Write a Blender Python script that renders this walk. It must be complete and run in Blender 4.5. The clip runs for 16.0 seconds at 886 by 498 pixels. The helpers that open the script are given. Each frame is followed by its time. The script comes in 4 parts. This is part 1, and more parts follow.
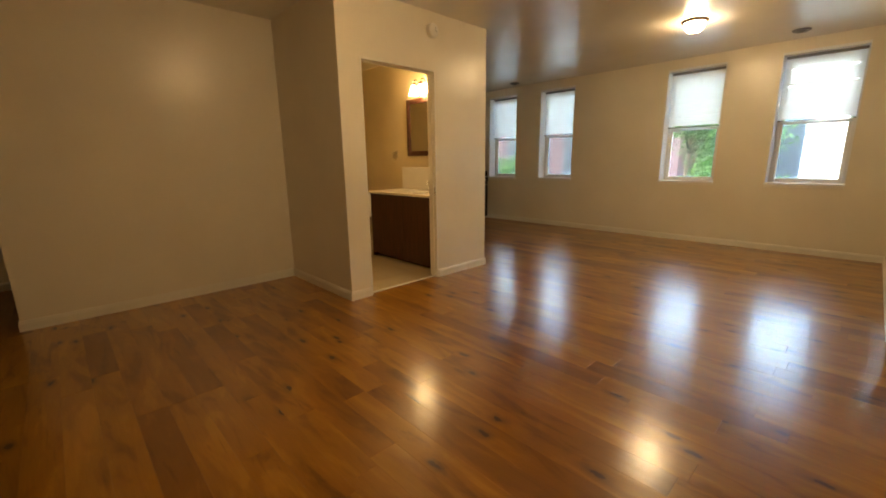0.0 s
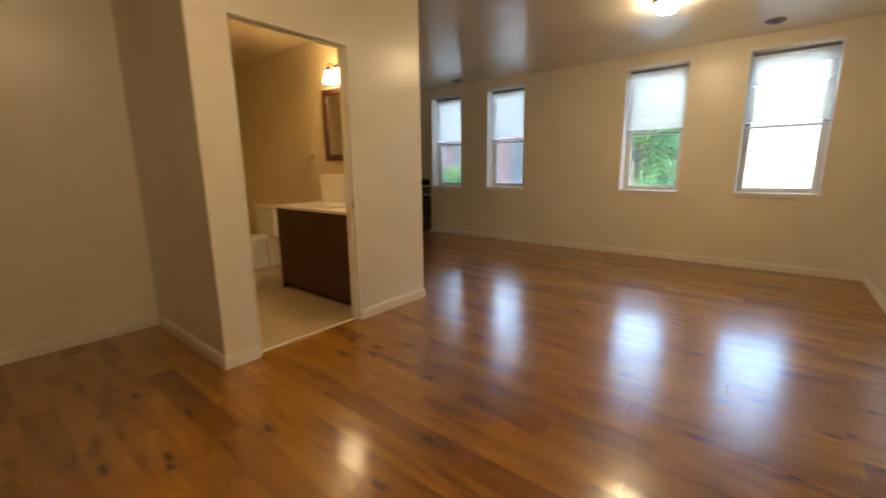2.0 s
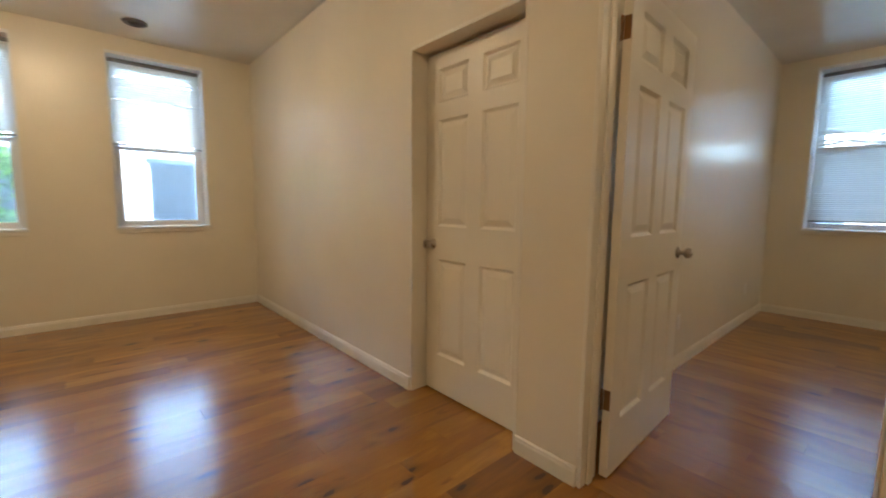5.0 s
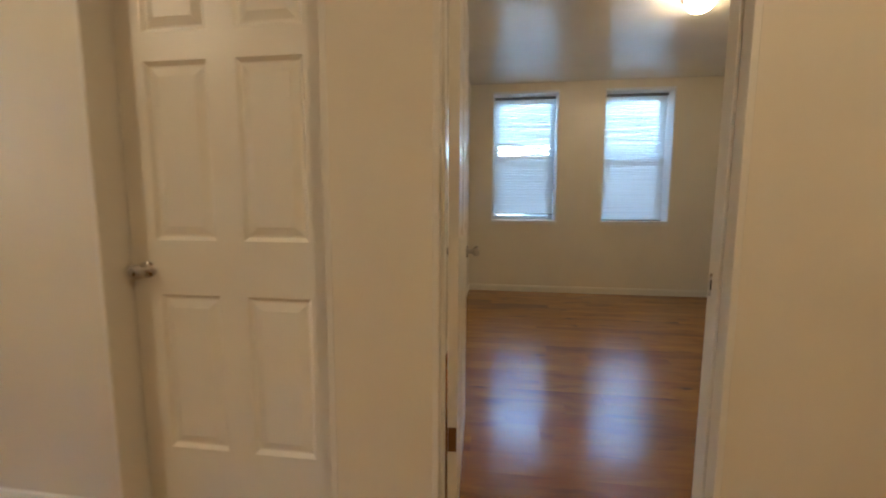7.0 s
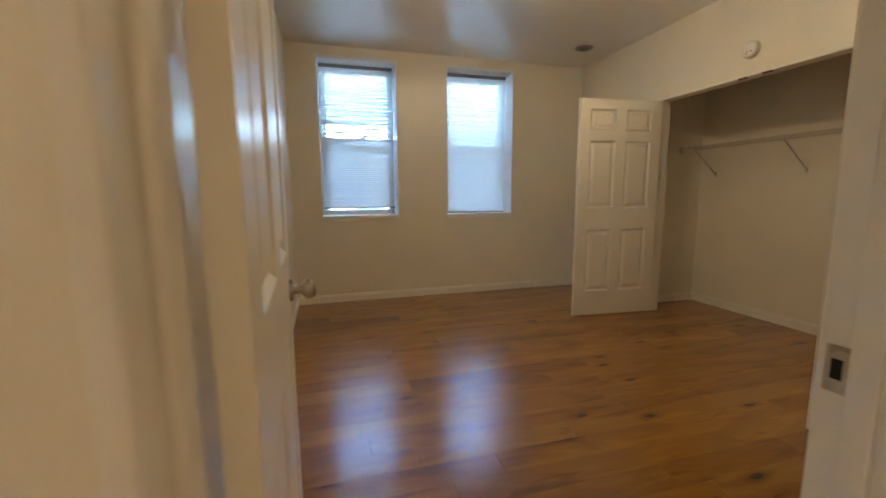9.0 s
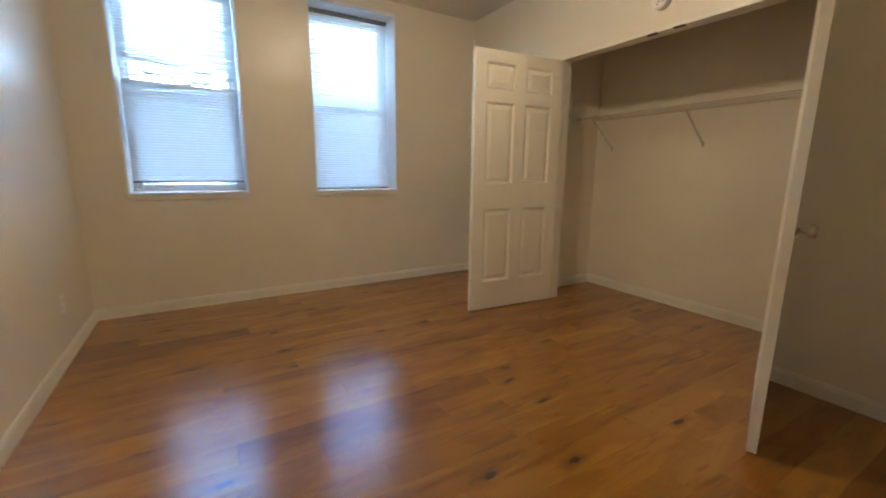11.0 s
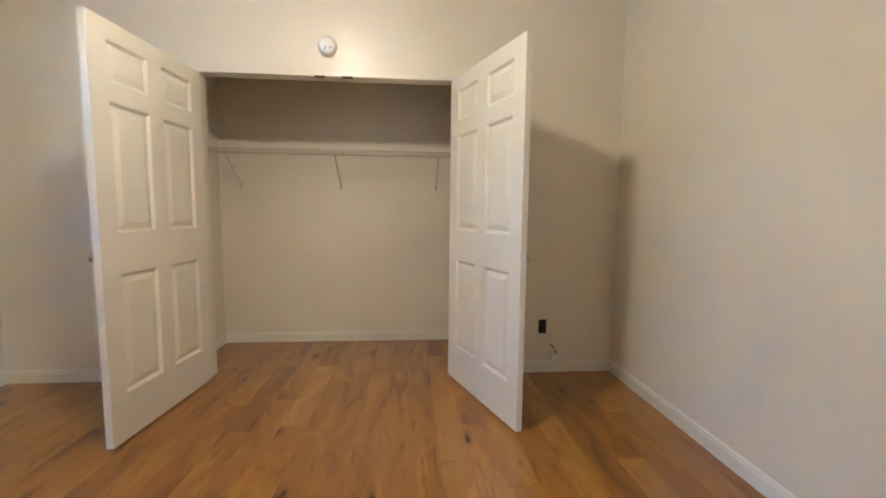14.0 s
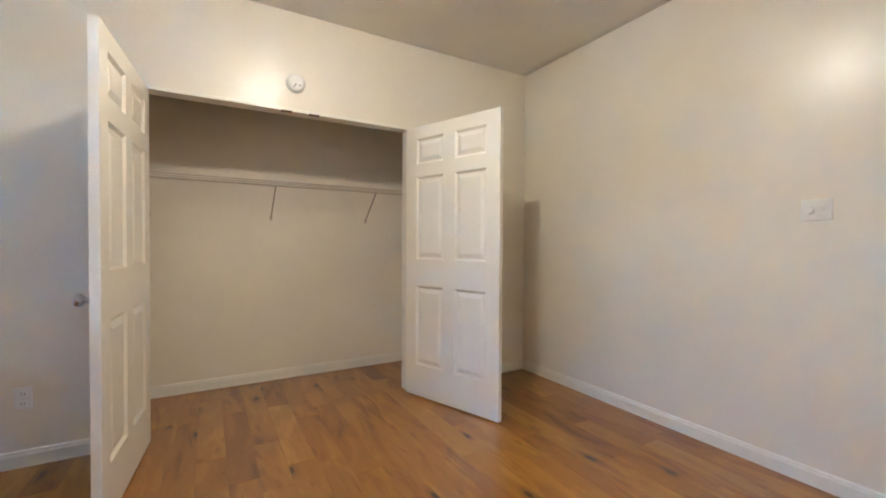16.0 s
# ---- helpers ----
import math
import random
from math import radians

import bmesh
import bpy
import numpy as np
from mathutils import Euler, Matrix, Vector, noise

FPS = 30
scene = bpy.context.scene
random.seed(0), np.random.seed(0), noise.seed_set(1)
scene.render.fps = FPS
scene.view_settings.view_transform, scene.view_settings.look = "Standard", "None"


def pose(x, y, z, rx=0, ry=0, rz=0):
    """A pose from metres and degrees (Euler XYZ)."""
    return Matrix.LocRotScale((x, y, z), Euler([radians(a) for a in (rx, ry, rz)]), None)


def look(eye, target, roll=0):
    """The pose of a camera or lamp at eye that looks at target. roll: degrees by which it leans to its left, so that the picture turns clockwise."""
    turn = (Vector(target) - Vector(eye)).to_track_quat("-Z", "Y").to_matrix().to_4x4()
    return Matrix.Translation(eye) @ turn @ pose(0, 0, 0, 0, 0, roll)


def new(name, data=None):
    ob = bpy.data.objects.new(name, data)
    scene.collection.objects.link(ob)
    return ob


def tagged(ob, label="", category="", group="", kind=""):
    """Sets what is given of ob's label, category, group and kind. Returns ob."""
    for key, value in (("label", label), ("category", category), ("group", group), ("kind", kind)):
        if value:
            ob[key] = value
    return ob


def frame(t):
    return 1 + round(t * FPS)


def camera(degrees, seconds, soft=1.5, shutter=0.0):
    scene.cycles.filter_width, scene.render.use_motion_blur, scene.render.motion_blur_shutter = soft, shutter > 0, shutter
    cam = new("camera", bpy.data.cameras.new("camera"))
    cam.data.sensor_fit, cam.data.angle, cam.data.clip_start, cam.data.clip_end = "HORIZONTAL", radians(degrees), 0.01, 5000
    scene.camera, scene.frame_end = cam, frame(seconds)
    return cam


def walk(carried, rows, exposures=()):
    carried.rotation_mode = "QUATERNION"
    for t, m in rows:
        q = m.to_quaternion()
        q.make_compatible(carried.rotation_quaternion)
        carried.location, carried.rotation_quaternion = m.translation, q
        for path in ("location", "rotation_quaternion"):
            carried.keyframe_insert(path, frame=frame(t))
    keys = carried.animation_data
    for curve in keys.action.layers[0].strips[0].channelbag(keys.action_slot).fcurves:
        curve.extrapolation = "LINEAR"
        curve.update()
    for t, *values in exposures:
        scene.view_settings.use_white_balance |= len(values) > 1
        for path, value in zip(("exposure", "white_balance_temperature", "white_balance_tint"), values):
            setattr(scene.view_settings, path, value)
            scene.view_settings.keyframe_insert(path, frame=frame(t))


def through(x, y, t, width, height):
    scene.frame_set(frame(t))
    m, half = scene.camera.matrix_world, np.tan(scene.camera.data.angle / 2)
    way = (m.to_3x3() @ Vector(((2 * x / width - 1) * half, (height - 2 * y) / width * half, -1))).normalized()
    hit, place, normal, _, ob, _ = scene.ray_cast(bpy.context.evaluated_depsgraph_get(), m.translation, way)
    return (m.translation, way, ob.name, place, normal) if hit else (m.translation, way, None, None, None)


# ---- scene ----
cam = camera(95.2, 16.0, soft=1.8, shutter=0.5)
PATH = [
    (0, (-0.242, -2.545, 1.28), (-1.658, -1.199, 0.853), -0.8),
    (0.5, (-0.327, -2.399, 1.28), (-1.744, -1.051, 0.86), -0.8),
    (1, (-0.518, -2.163, 1.256), (-1.908, -0.785, 0.848), -0.7),
    (1.5, (-0.685, -1.92, 1.25), (-2.046, -0.51, 0.848), -0.7),
    (2, (-0.866, -1.646, 1.25), (-2.106, -0.126, 0.86), -0.6),
    (2.5, (-1.056, -1.443, 1.232), (-1.947, 0.314, 0.886), -0.5),
    (3, (-1.207, -1.232, 1.211), (-1.588, 0.708, 0.911), -0.3),
    (3.5, (-1.252, -1.007, 1.21), (-1.141, 0.972, 0.946), -0.1),
    (4, (-1.366, -0.825, 1.212), (-0.772, 1.068, 0.965), 0.2),
    (4.5, (-1.449, -0.653, 1.197), (-0.458, 1.068, 0.966), 0.5),
    (5, (-1.474, -0.486, 1.175), (-0.162, 1.008, 0.956), 0.6),
    (5.2, (-1.450, -0.424, 1.165), (-0.043, 0.982, 0.955), 0.6),
    (7.3, (-1.083, 0.19, 1.187), (0.902, 0.277, 0.954), 0.1),
    (7.5, (-0.985, 0.22, 1.191), (1.001, 0.195, 0.955), 0.0),
    (8, (-0.737, 0.277, 1.205), (1.231, 0.01, 0.967), -0.4),
    (10.5, (0.268, -0.138, 1.156), (2.051, -0.968, 0.796), 0.5),
    (11, (0.412, -0.227, 1.142), (2.097, -1.235, 0.764), 0.5),
    (11.5, (0.571, -0.235, 1.128), (2.053, -1.524, 0.753), 0.4),
    (12, (0.707, -0.246, 1.147), (1.825, -1.861, 0.774), 0.5),
    (12.5, (0.861, -0.269, 1.087), (1.635, -2.084, 0.759), 0.3),
    (13, (1.102, -0.194, 1.126), (1.541, -2.122, 0.823), 0.6),
    (13.5, (1.356, -0.093, 1.162), (1.485, -2.073, 0.911), 0.6),
    (14, (1.606, -0.084, 1.165), (1.444, -2.069, 0.982), 0.6),
    (14.5, (1.869, -0.08, 1.187), (1.452, -2.032, 1.053), 0.5),
    (15, (2.199, -0.04, 1.184), (1.563, -1.934, 1.1), 0.4),
    (15.5, (2.437, -0.014, 1.162), (1.615, -1.837, 1.103), 0.4),
    (16, (2.659, -0.021, 1.169), (1.657, -1.752, 1.139), 0.3),
]
# the film camera's own exposure and white balance along the walk
EXPOSURES = [(0.0, 5.24, 7550, 9), (2.0, 5.28, 6700, 9), (3.5, 5.38, 6150, 9), (5.0, 5.32, 6050, 9), (7.5, 5.44, 5850, 9), (8.2, 5.46, 5850, 9),
             (10.5, 5.80, 5720, 10), (12.0, 6.16, 5400, 10), (13.5, 6.58, 4950, 10), (16.0, 6.68, 4700, 10)]
walk(cam, [(t, look(eye, target, roll)) for t, eye, target, roll in PATH], EXPOSURES)

# ---- plan, in metres ----
CEIL = 2.715
WT = 0.12                      # inner wall thickness
YN = 4.53                      # face of the living room's window wall
XE = 4.275                     # face of the bedroom's window wall
YBN, YCL = 0.537, -2.905       # bedroom: north wall and closet wall
YCB = -3.70                    # back of the closet
XC, YC0, YC1 = -3.465, -0.667, 1.232   # bathroom block
XA, YA = -4.726, -2.90         # alcove wall and its free end
XW, XH, YS = -6.85, -6.40, -4.80       # west walls and south wall

# ---- light ----
world = bpy.data.worlds.new("world")
scene.world = world
world.use_nodes = True
wnt = world.node_tree
sky = wnt.nodes.new("ShaderNodeTexSky")
sky.sky_type, sky.sun_disc = "NISHITA", False
sky.sun_elevation, sky.sun_rotation = radians(48), radians(255)
sky.air_density, sky.dust_density = 1.0, 3.0
wnt.nodes["Background"].inputs["Strength"].default_value = 0.15
wnt.links.new(sky.outputs[0], wnt.nodes["Background"].inputs[0])
sun_data = bpy.data.lights.new("sun", "SUN")
sun_data.energy, sun_data.angle, sun_data.color = 0.6, radians(14), (1.0, 0.95, 0.87)
new("sun", sun_data).matrix_world = look((-22, -6, 26), (0, 0, 0))
DOME_GLOW = 4.4
BED_GLOW = 2.8
DIM_GLOW = 4.4
BATH_GLOW = 1.7


# ---- materials ----
def nodes_of(name):
    m = bpy.data.materials.new(name)
    m.use_nodes = True
    return m, m.node_tree.nodes, m.node_tree.links, m.node_tree.nodes["Principled BSDF"]


def add_node(nodes, kind, **values):
    n = nodes.new(kind)
    for key, value in values.items():
        n.inputs[key.replace("_", " ")].default_value = value
    return n


def position(nodes, links, scale):
    g = nodes.new("ShaderNodeNewGeometry")
    mp = nodes.new("ShaderNodeMapping")
    mp.inputs["Scale"].default_value = scale
    links.new(g.outputs["Position"], mp.inputs["Vector"])
    return mp.outputs["Vector"]


def ramp(nodes, stops):
    r = nodes.new("ShaderNodeValToRGB")
    while len(r.color_ramp.elements) < len(stops):
        r.color_ramp.elements.new(0.5)
    for e, (p, c) in zip(r.color_ramp.elements, stops):
        e.position, e.color = p, (*c, 1) if len(c) == 3 else c
    return r


def mixed(nodes, links, fac, a, b, blend="MIX"):
    m = nodes.new("ShaderNodeMix")
    m.data_type, m.blend_type = "RGBA", blend
    for value, socket in ((fac, m.inputs[0]), (a, m.inputs[6]), (b, m.inputs[7])):
        if isinstance(value, (int, float)):
            socket.default_value = value
        elif isinstance(value, tuple):
            socket.default_value = (*value, 1)
        else:
            links.new(value, socket)
    return m.outputs[2]


def paint(name, col, rough, fine=0.06, wave=0.0, vary=0.06, coat=0.0, sheen=0.19):
    """Rolled or brushed paint: orange-peel relief, slow unevenness, faint scuffs."""
    m, ns, ls, b = nodes_of(name)
    big = add_node(ns, "ShaderNodeTexNoise", Scale=1.3, Detail=5.0)
    small = add_node(ns, "ShaderNodeTexNoise", Scale=260.0, Detail=2.0)
    slow = add_node(ns, "ShaderNodeTexNoise", Scale=2.6, Detail=2.0)
    v = position(ns, ls, (1, 1, 1))
    for n in (big, small, slow):
        ls.new(v, n.inputs["Vector"])
    dark = tuple(c * (1 - vary * 2.2) for c in col)
    rp = ramp(ns, [(0.3, dark), (0.65, col)])
    ls.new(big.outputs["Fac"], rp.inputs[0])
    ls.new(rp.outputs[0], b.inputs["Base Color"])
    rr = ramp(ns, [(0.3, (rough * 0.95,) * 3), (0.7, (rough * 1.15,) * 3)])
    ls.new(big.outputs["Fac"], rr.inputs[0])
    ls.new(rr.outputs[0], b.inputs["Roughness"])
    b.inputs["Coat Weight"].default_value, b.inputs["Coat Roughness"].default_value = coat, sheen
    bp = add_node(ns, "ShaderNodeBump", Strength=fine, Distance=0.002)
    ls.new(small.outputs["Fac"], bp.inputs["Height"])
    last = bp
    if wave:
        bw = add_node(ns, "ShaderNodeBump", Strength=1.0, Distance=wave)
        ls.new(slow.outputs["Fac"], bw.inputs["Height"])
        ls.new(bp.outputs[0], bw.inputs["Normal"])
        last = bw
    ls.new(last.outputs[0], b.inputs["Normal"])
    return m


def plain(name, col, rough, metal=0.0, vary=0.12, scale=30.0):
    m, ns, ls, b = nodes_of(name)
    n = add_node(ns, "ShaderNodeTexNoise", Scale=scale, Detail=4.0)
    ls.new(position(ns, ls, (1, 1, 1)), n.inputs["Vector"])
    rp = ramp(ns, [(0.3, tuple(c * (1 - vary) for c in col)), (0.7, col)])
    ls.new(n.outputs["Fac"], rp.inputs[0])
    ls.new(rp.outputs[0], b.inputs["Base Color"])
    rr = ramp(ns, [(0.3, (rough * 0.8,) * 3), (0.7, (min(1, rough * 1.25),) * 3)])
    ls.new(n.outputs["Fac"], rr.inputs[0])
    ls.new(rr.outputs[0], b.inputs["Roughness"])
    b.inputs["Metallic"].default_value = metal
    return m


def glow(name, col, strength):
    m, ns, ls, b = nodes_of(name)
    b.inputs["Base Color"].default_value = (0.9, 0.87, 0.8, 1)
    b.inputs["Emission Color"].default_value = (*col, 1)
    b.inputs["Emission Strength"].default_value = strength
    b.inputs["Roughness"].default_value = 0.3
    return m


def oak(name, along):
    """Varnished hardwood boards with knots; each board has its own tone and figure."""
    m, ns, ls, b = nodes_of(name)
    g = ns.new("ShaderNodeNewGeometry")
    oi = ns.new("ShaderNodeObjectInfo")
    add = ns.new("ShaderNodeMath")
    ls.new(g.outputs["Random Per Island"], add.inputs[0])
    ls.new(oi.outputs["Random"], add.inputs[1])
    fr = ns.new("ShaderNodeMath")
    fr.operation = "FRACT"
    ls.new(add.outputs[0], fr.inputs[0])
    rnd = fr.outputs[0]
    wn = ns.new("ShaderNodeTexWhiteNoise")
    wn.noise_dimensions = "1D"
    ls.new(rnd, wn.inputs["W"])
    shift = ns.new("ShaderNodeVectorMath")
    shift.operation = "SCALE"
    shift.inputs["Scale"].default_value = 37.0
    ls.new(wn.outputs["Color"], shift.inputs[0])
    vec = ns.new("ShaderNodeVectorMath")
    ls.new(g.outputs["Position"], vec.inputs[0])
    ls.new(shift.outputs[0], vec.inputs[1])

    def stretched(lng, wide):
        mp = ns.new("ShaderNodeMapping")
        mp.inputs["Scale"].default_value = (lng, wide, 1) if along == "x" else (wide, lng, 1)
        ls.new(vec.outputs[0], mp.inputs["Vector"])
        return mp.outputs["Vector"]
    tone = ramp(ns, [(0.0, (0.185, 0.064, 0.0040)), (0.08, (0.245, 0.094, 0.0068)), (0.30, (0.292, 0.118, 0.0090)),
                     (0.75, (0.315, 0.131, 0.0108)), (0.93, (0.335, 0.144, 0.0135)), (1.0, (0.370, 0.172, 0.021))])
    ls.new(rnd, tone.inputs[0])
    # slow drift from sapwood to heartwood along and across a board
    heart = add_node(ns, "ShaderNodeTexNoise", Scale=1.0, Detail=4.0, Roughness=0.55, Distortion=0.6)
    ls.new(stretched(1.7, 7.5), heart.inputs["Vector"])
    hr = ramp(ns, [(0.29, (0.42, 0.32, 0.24)), (0.38, (0.70, 0.62, 0.54)), (0.44, (0.95, 0.94, 0.92)), (0.55, (1.04, 1.04, 1.04)), (0.64, (1.36, 1.44, 1.62))])
    ls.new(heart.outputs["Fac"], hr.inputs[0])
    col = mixed(ns, ls, 0.72, tone.outputs[0], hr.outputs[0], "MULTIPLY")
    # growth rings: long arches that run off the board's edges
    hill = add_node(ns, "ShaderNodeTexNoise", Scale=1.0, Detail=1.5, Roughness=0.4, Distortion=0.3)
    ls.new(stretched(0.55, 5.0), hill.inputs["Vector"])
    turns = ns.new("ShaderNodeMath")
    turns.operation, turns.inputs[1].default_value = "MULTIPLY", 34.0
    ls.new(hill.outputs["Fac"], turns.inputs[0])
    rings = ns.new("ShaderNodeMath")
    rings.operation = "SINE"
    ls.new(turns.outputs[0], rings.inputs[0])
    wr = ramp(ns, [(0.0, (1.0, 1.0, 1.0)), (0.55, (0.97, 0.96, 0.95)), (1.0, (0.74, 0.67, 0.60))])
    ls.new(rings.outputs[0], wr.inputs[0])
    col = mixed(ns, ls, 0.22, col, wr.outputs[0], "MULTIPLY")
    # long dark mineral streaks
    streak = add_node(ns, "ShaderNodeTexNoise", Scale=1.0, Detail=4.0, Roughness=0.55, Distortion=0.7)
    ls.new(stretched(2.0, 15.0), streak.inputs["Vector"])
    sr = ramp(ns, [(0.27, (0.26, 0.18, 0.12)), (0.33, (0.66, 0.58, 0.50)), (0.37, (1.0, 1.0, 1.0))])
    ls.new(streak.outputs["Fac"], sr.inputs[0])
    col = mixed(ns, ls, 0.48, col, sr.outputs[0], "MULTIPLY")
    # fine grain
    grain = add_node(ns, "ShaderNodeTexNoise", Scale=1.0, Detail=6.0, Roughness=0.65)
    ls.new(stretched(7.0, 170.0), grain.inputs["Vector"])
    gr = ramp(ns, [(0.3, (0.74, 0.70, 0.66)), (0.6, (1.05, 1.05, 1.05))])
    ls.new(grain.outputs["Fac"], gr.inputs[0])
    col = mixed(ns, ls, 0.34, col, gr.outputs[0], "MULTIPLY")
    # knots with a dark heart and a swirl round them
    kn = ns.new("ShaderNodeTexVoronoi")
    kn.voronoi_dimensions = "2D"
    kn.inputs["Scale"].default_value = 1.0
    wob = add_node(ns, "ShaderNodeTexNoise", Scale=14.0, Detail=2.0)
    ls.new(vec.outputs[0], wob.inputs["Vector"])
    wadd = ns.new("ShaderNodeVectorMath")
    wadd.operation = "MULTIPLY_ADD"
    ls.new(wob.outputs["Color"], wadd.inputs[0])
    wadd.inputs[1].default_value = (0.16, 0.16, 0)
    ls.new(stretched(2.1, 5.0), wadd.inputs[2])
    ls.new(wadd.outputs[0], kn.inputs["Vector"])
    sparse = ns.new("ShaderNodeSeparateColor")
    ls.new(kn.outputs["Color"], sparse.inputs[0])
    gate = ns.new("ShaderNodeMath")
    gate.operation = "GREATER_THAN"
    gate.inputs[1].default_value = 0.68
    ls.new(sparse.outputs[0], gate.inputs[0])
    kr = ramp(ns, [(0.0, (1, 1, 1)), (0.055, (0.95, 0.95, 0.95)), (0.075, (0.45, 0.45, 0.45)), (0.13, (0.22, 0.22, 0.22)), (0.22, (0, 0, 0))])
    ls.new(kn.outputs["Distance"], kr.inputs[0])
    kf = ns.new("ShaderNodeMath")
    kf.operation = "MULTIPLY"
    ls.new(kr.outputs[0], kf.inputs[0])
    ls.new(gate.outputs[0], kf.inputs[1])
    col = mixed(ns, ls, kf.outputs[0], col, (0.052, 0.019, 0.006))
    ls.new(col, b.inputs["Base Color"])
    wear = add_node(ns, "ShaderNodeTexNoise", Scale=2.2, Detail=6.0, Roughness=0.6)
    ls.new(g.outputs["Position"], wear.inputs["Vector"])
    rr = ramp(ns, [(0.3, (0.33,) * 3), (0.7, (0.39,) * 3)])
    ls.new(wear.outputs["Fac"], rr.inputs[0])
    ls.new(rr.outputs[0], b.inputs["Roughness"])
    b.inputs["Specular IOR Level"].default_value = 0.2
    b.inputs["Coat Weight"].default_value = 1.0
    b.inputs["Coat Roughness"].default_value = 0.19
    b.inputs["Coat IOR"].default_value = 1.62
    bp = add_node(ns, "ShaderNodeBump", Strength=0.10, Distance=0.0008)
    ls.new(grain.outputs["Fac"], bp.inputs["Height"])
    # the varnish lies in slow ripples across each board
    ripple = add_node(ns, "ShaderNodeTexNoise", Scale=1.0, Detail=2.0, Roughness=0.5)
    ls.new(stretched(2.2, 11.0), ripple.inputs["Vector"])
    cup = add_node(ns, "ShaderNodeBump", Strength=1.0, Distance=0.0024)
    ls.new(ripple.outputs["Fac"], cup.inputs["Height"])
    ls.new(cup.outputs[0], b.inputs["Coat Normal"])
    ls.new(cup.outputs[0], bp.inputs["Normal"])
    ls.new(bp.outputs[0], b.inputs["Normal"])
    return m


def clear_glass(name):
    m, ns, ls, b = nodes_of(name)
    out = ns["Material Output"]
    ns.remove(b)
    tr = ns.new("ShaderNodeBsdfTransparent")
    tr.inputs[0].default_value = (0.90, 0.95, 0.94, 1)
    gl = ns.new("ShaderNodeBsdfGlossy")
    gl.inputs["Roughness"].default_value = 0.02
    fr = ns.new("ShaderNodeFresnel")
    mx = ns.new("ShaderNodeMixShader")
    ls.new(fr.outputs[0], mx.inputs[0])
    ls.new(tr.outputs[0], mx.inputs[1])
    ls.new(gl.outputs[0], mx.inputs[2])
    ls.new(mx.outputs[0], out.inputs[0])
    return m


def screen_mesh(name, close=0.16):
    """Insect screen: a fine dark mesh, partly open."""
    m, ns, ls, b = nodes_of(name)
    out = ns["Material Output"]
    tr = ns.new("ShaderNodeBsdfTransparent")
    b.inputs["Base Color"].default_value = (0.13, 0.14, 0.17, 1)
    b.inputs["Roughness"].default_value = 0.7
    mx = ns.new("ShaderNodeMixShader")
    mx.inputs[0].default_value = close
    ls.new(tr.outputs[0], mx.inputs[1])
    ls.new(b.outputs[0], mx.inputs[2])
    ls.new(mx.outputs[0], out.inputs[0])
    return m


def thin_white(name, through, tint):
    """Thin white slats that let part of the light through."""
    m, ns, ls, b = nodes_of(name)
    out = ns["Material Output"]
    b.inputs["Base Color"].default_value = (0.80, 0.82, 0.82, 1)
    b.inputs["Roughness"].default_value = 0.4
    tl = ns.new("ShaderNodeBsdfTranslucent")
    tl.inputs[0].default_value = (*tint, 1)
    mx = ns.new("ShaderNodeMixShader")
    mx.inputs[0].default_value = through
    ls.new(b.outputs[0], mx.inputs[1])
    ls.new(tl.outputs[0], mx.inputs[2])
    ls.new(mx.outputs[0], out.inputs[0])
    return m


def brick_wall(name, a, b_, mortar):
    m, ns, ls, b = nodes_of(name)
    br = ns.new("ShaderNodeTexBrick")
    br.inputs["Scale"].default_value = 1.0
    br.inputs["Brick Width"].default_value, br.inputs["Row Height"].default_value = 0.215, 0.075
    br.inputs["Mortar Size"].default_value = 0.006
    br.inputs["Color1"].default_value, br.inputs["Color2"].default_value, br.inputs["Mortar"].default_value = (*a, 1), (*b_, 1), (*mortar, 1)
    g = ns.new("ShaderNodeNewGeometry")
    sp = ns.new("ShaderNodeSeparateXYZ")
    cb = ns.new("ShaderNodeCombineXYZ")
    sm = ns.new("ShaderNodeMath")
    ls.new(g.outputs["Position"], sp.inputs[0])
    ls.new(sp.outputs[0], sm.inputs[0])
    ls.new(sp.outputs[1], sm.inputs[1])
    ls.new(sm.outputs[0], cb.inputs[0])
    ls.new(sp.outputs[2], cb.inputs[1])
    ls.new(cb.outputs[0], br.inputs["Vector"])
    ls.new(br.outputs[0], b.inputs["Base Color"])
    b.inputs["Roughness"].default_value = 0.85
    return m


def leaf_green(name):
    m, ns, ls, b = nodes_of(name)
    g = ns.new("ShaderNodeNewGeometry")
    rp = ramp(ns, [(0.0, (0.035, 0.10, 0.025)), (0.5, (0.06, 0.17, 0.04)), (1.0, (0.12, 0.25, 0.06))])
    ls.new(g.outputs["Random Per Island"], rp.inputs[0])
    ls.new(rp.outputs[0], b.inputs["Base Color"])
    b.inputs["Roughness"].default_value = 0.5
    tl = ns.new("ShaderNodeBsdfTranslucent")
    ls.new(rp.outputs[0], tl.inputs[0])
    mx = ns.new("ShaderNodeMixShader")
    mx.inputs[0].default_value = 0.4
    ls.new(b.outputs[0], mx.inputs[1])
    ls.new(tl.outputs[0], mx.inputs[2])
    ls.new(mx.outputs[0], ns["Material Output"].inputs[0])
    return m


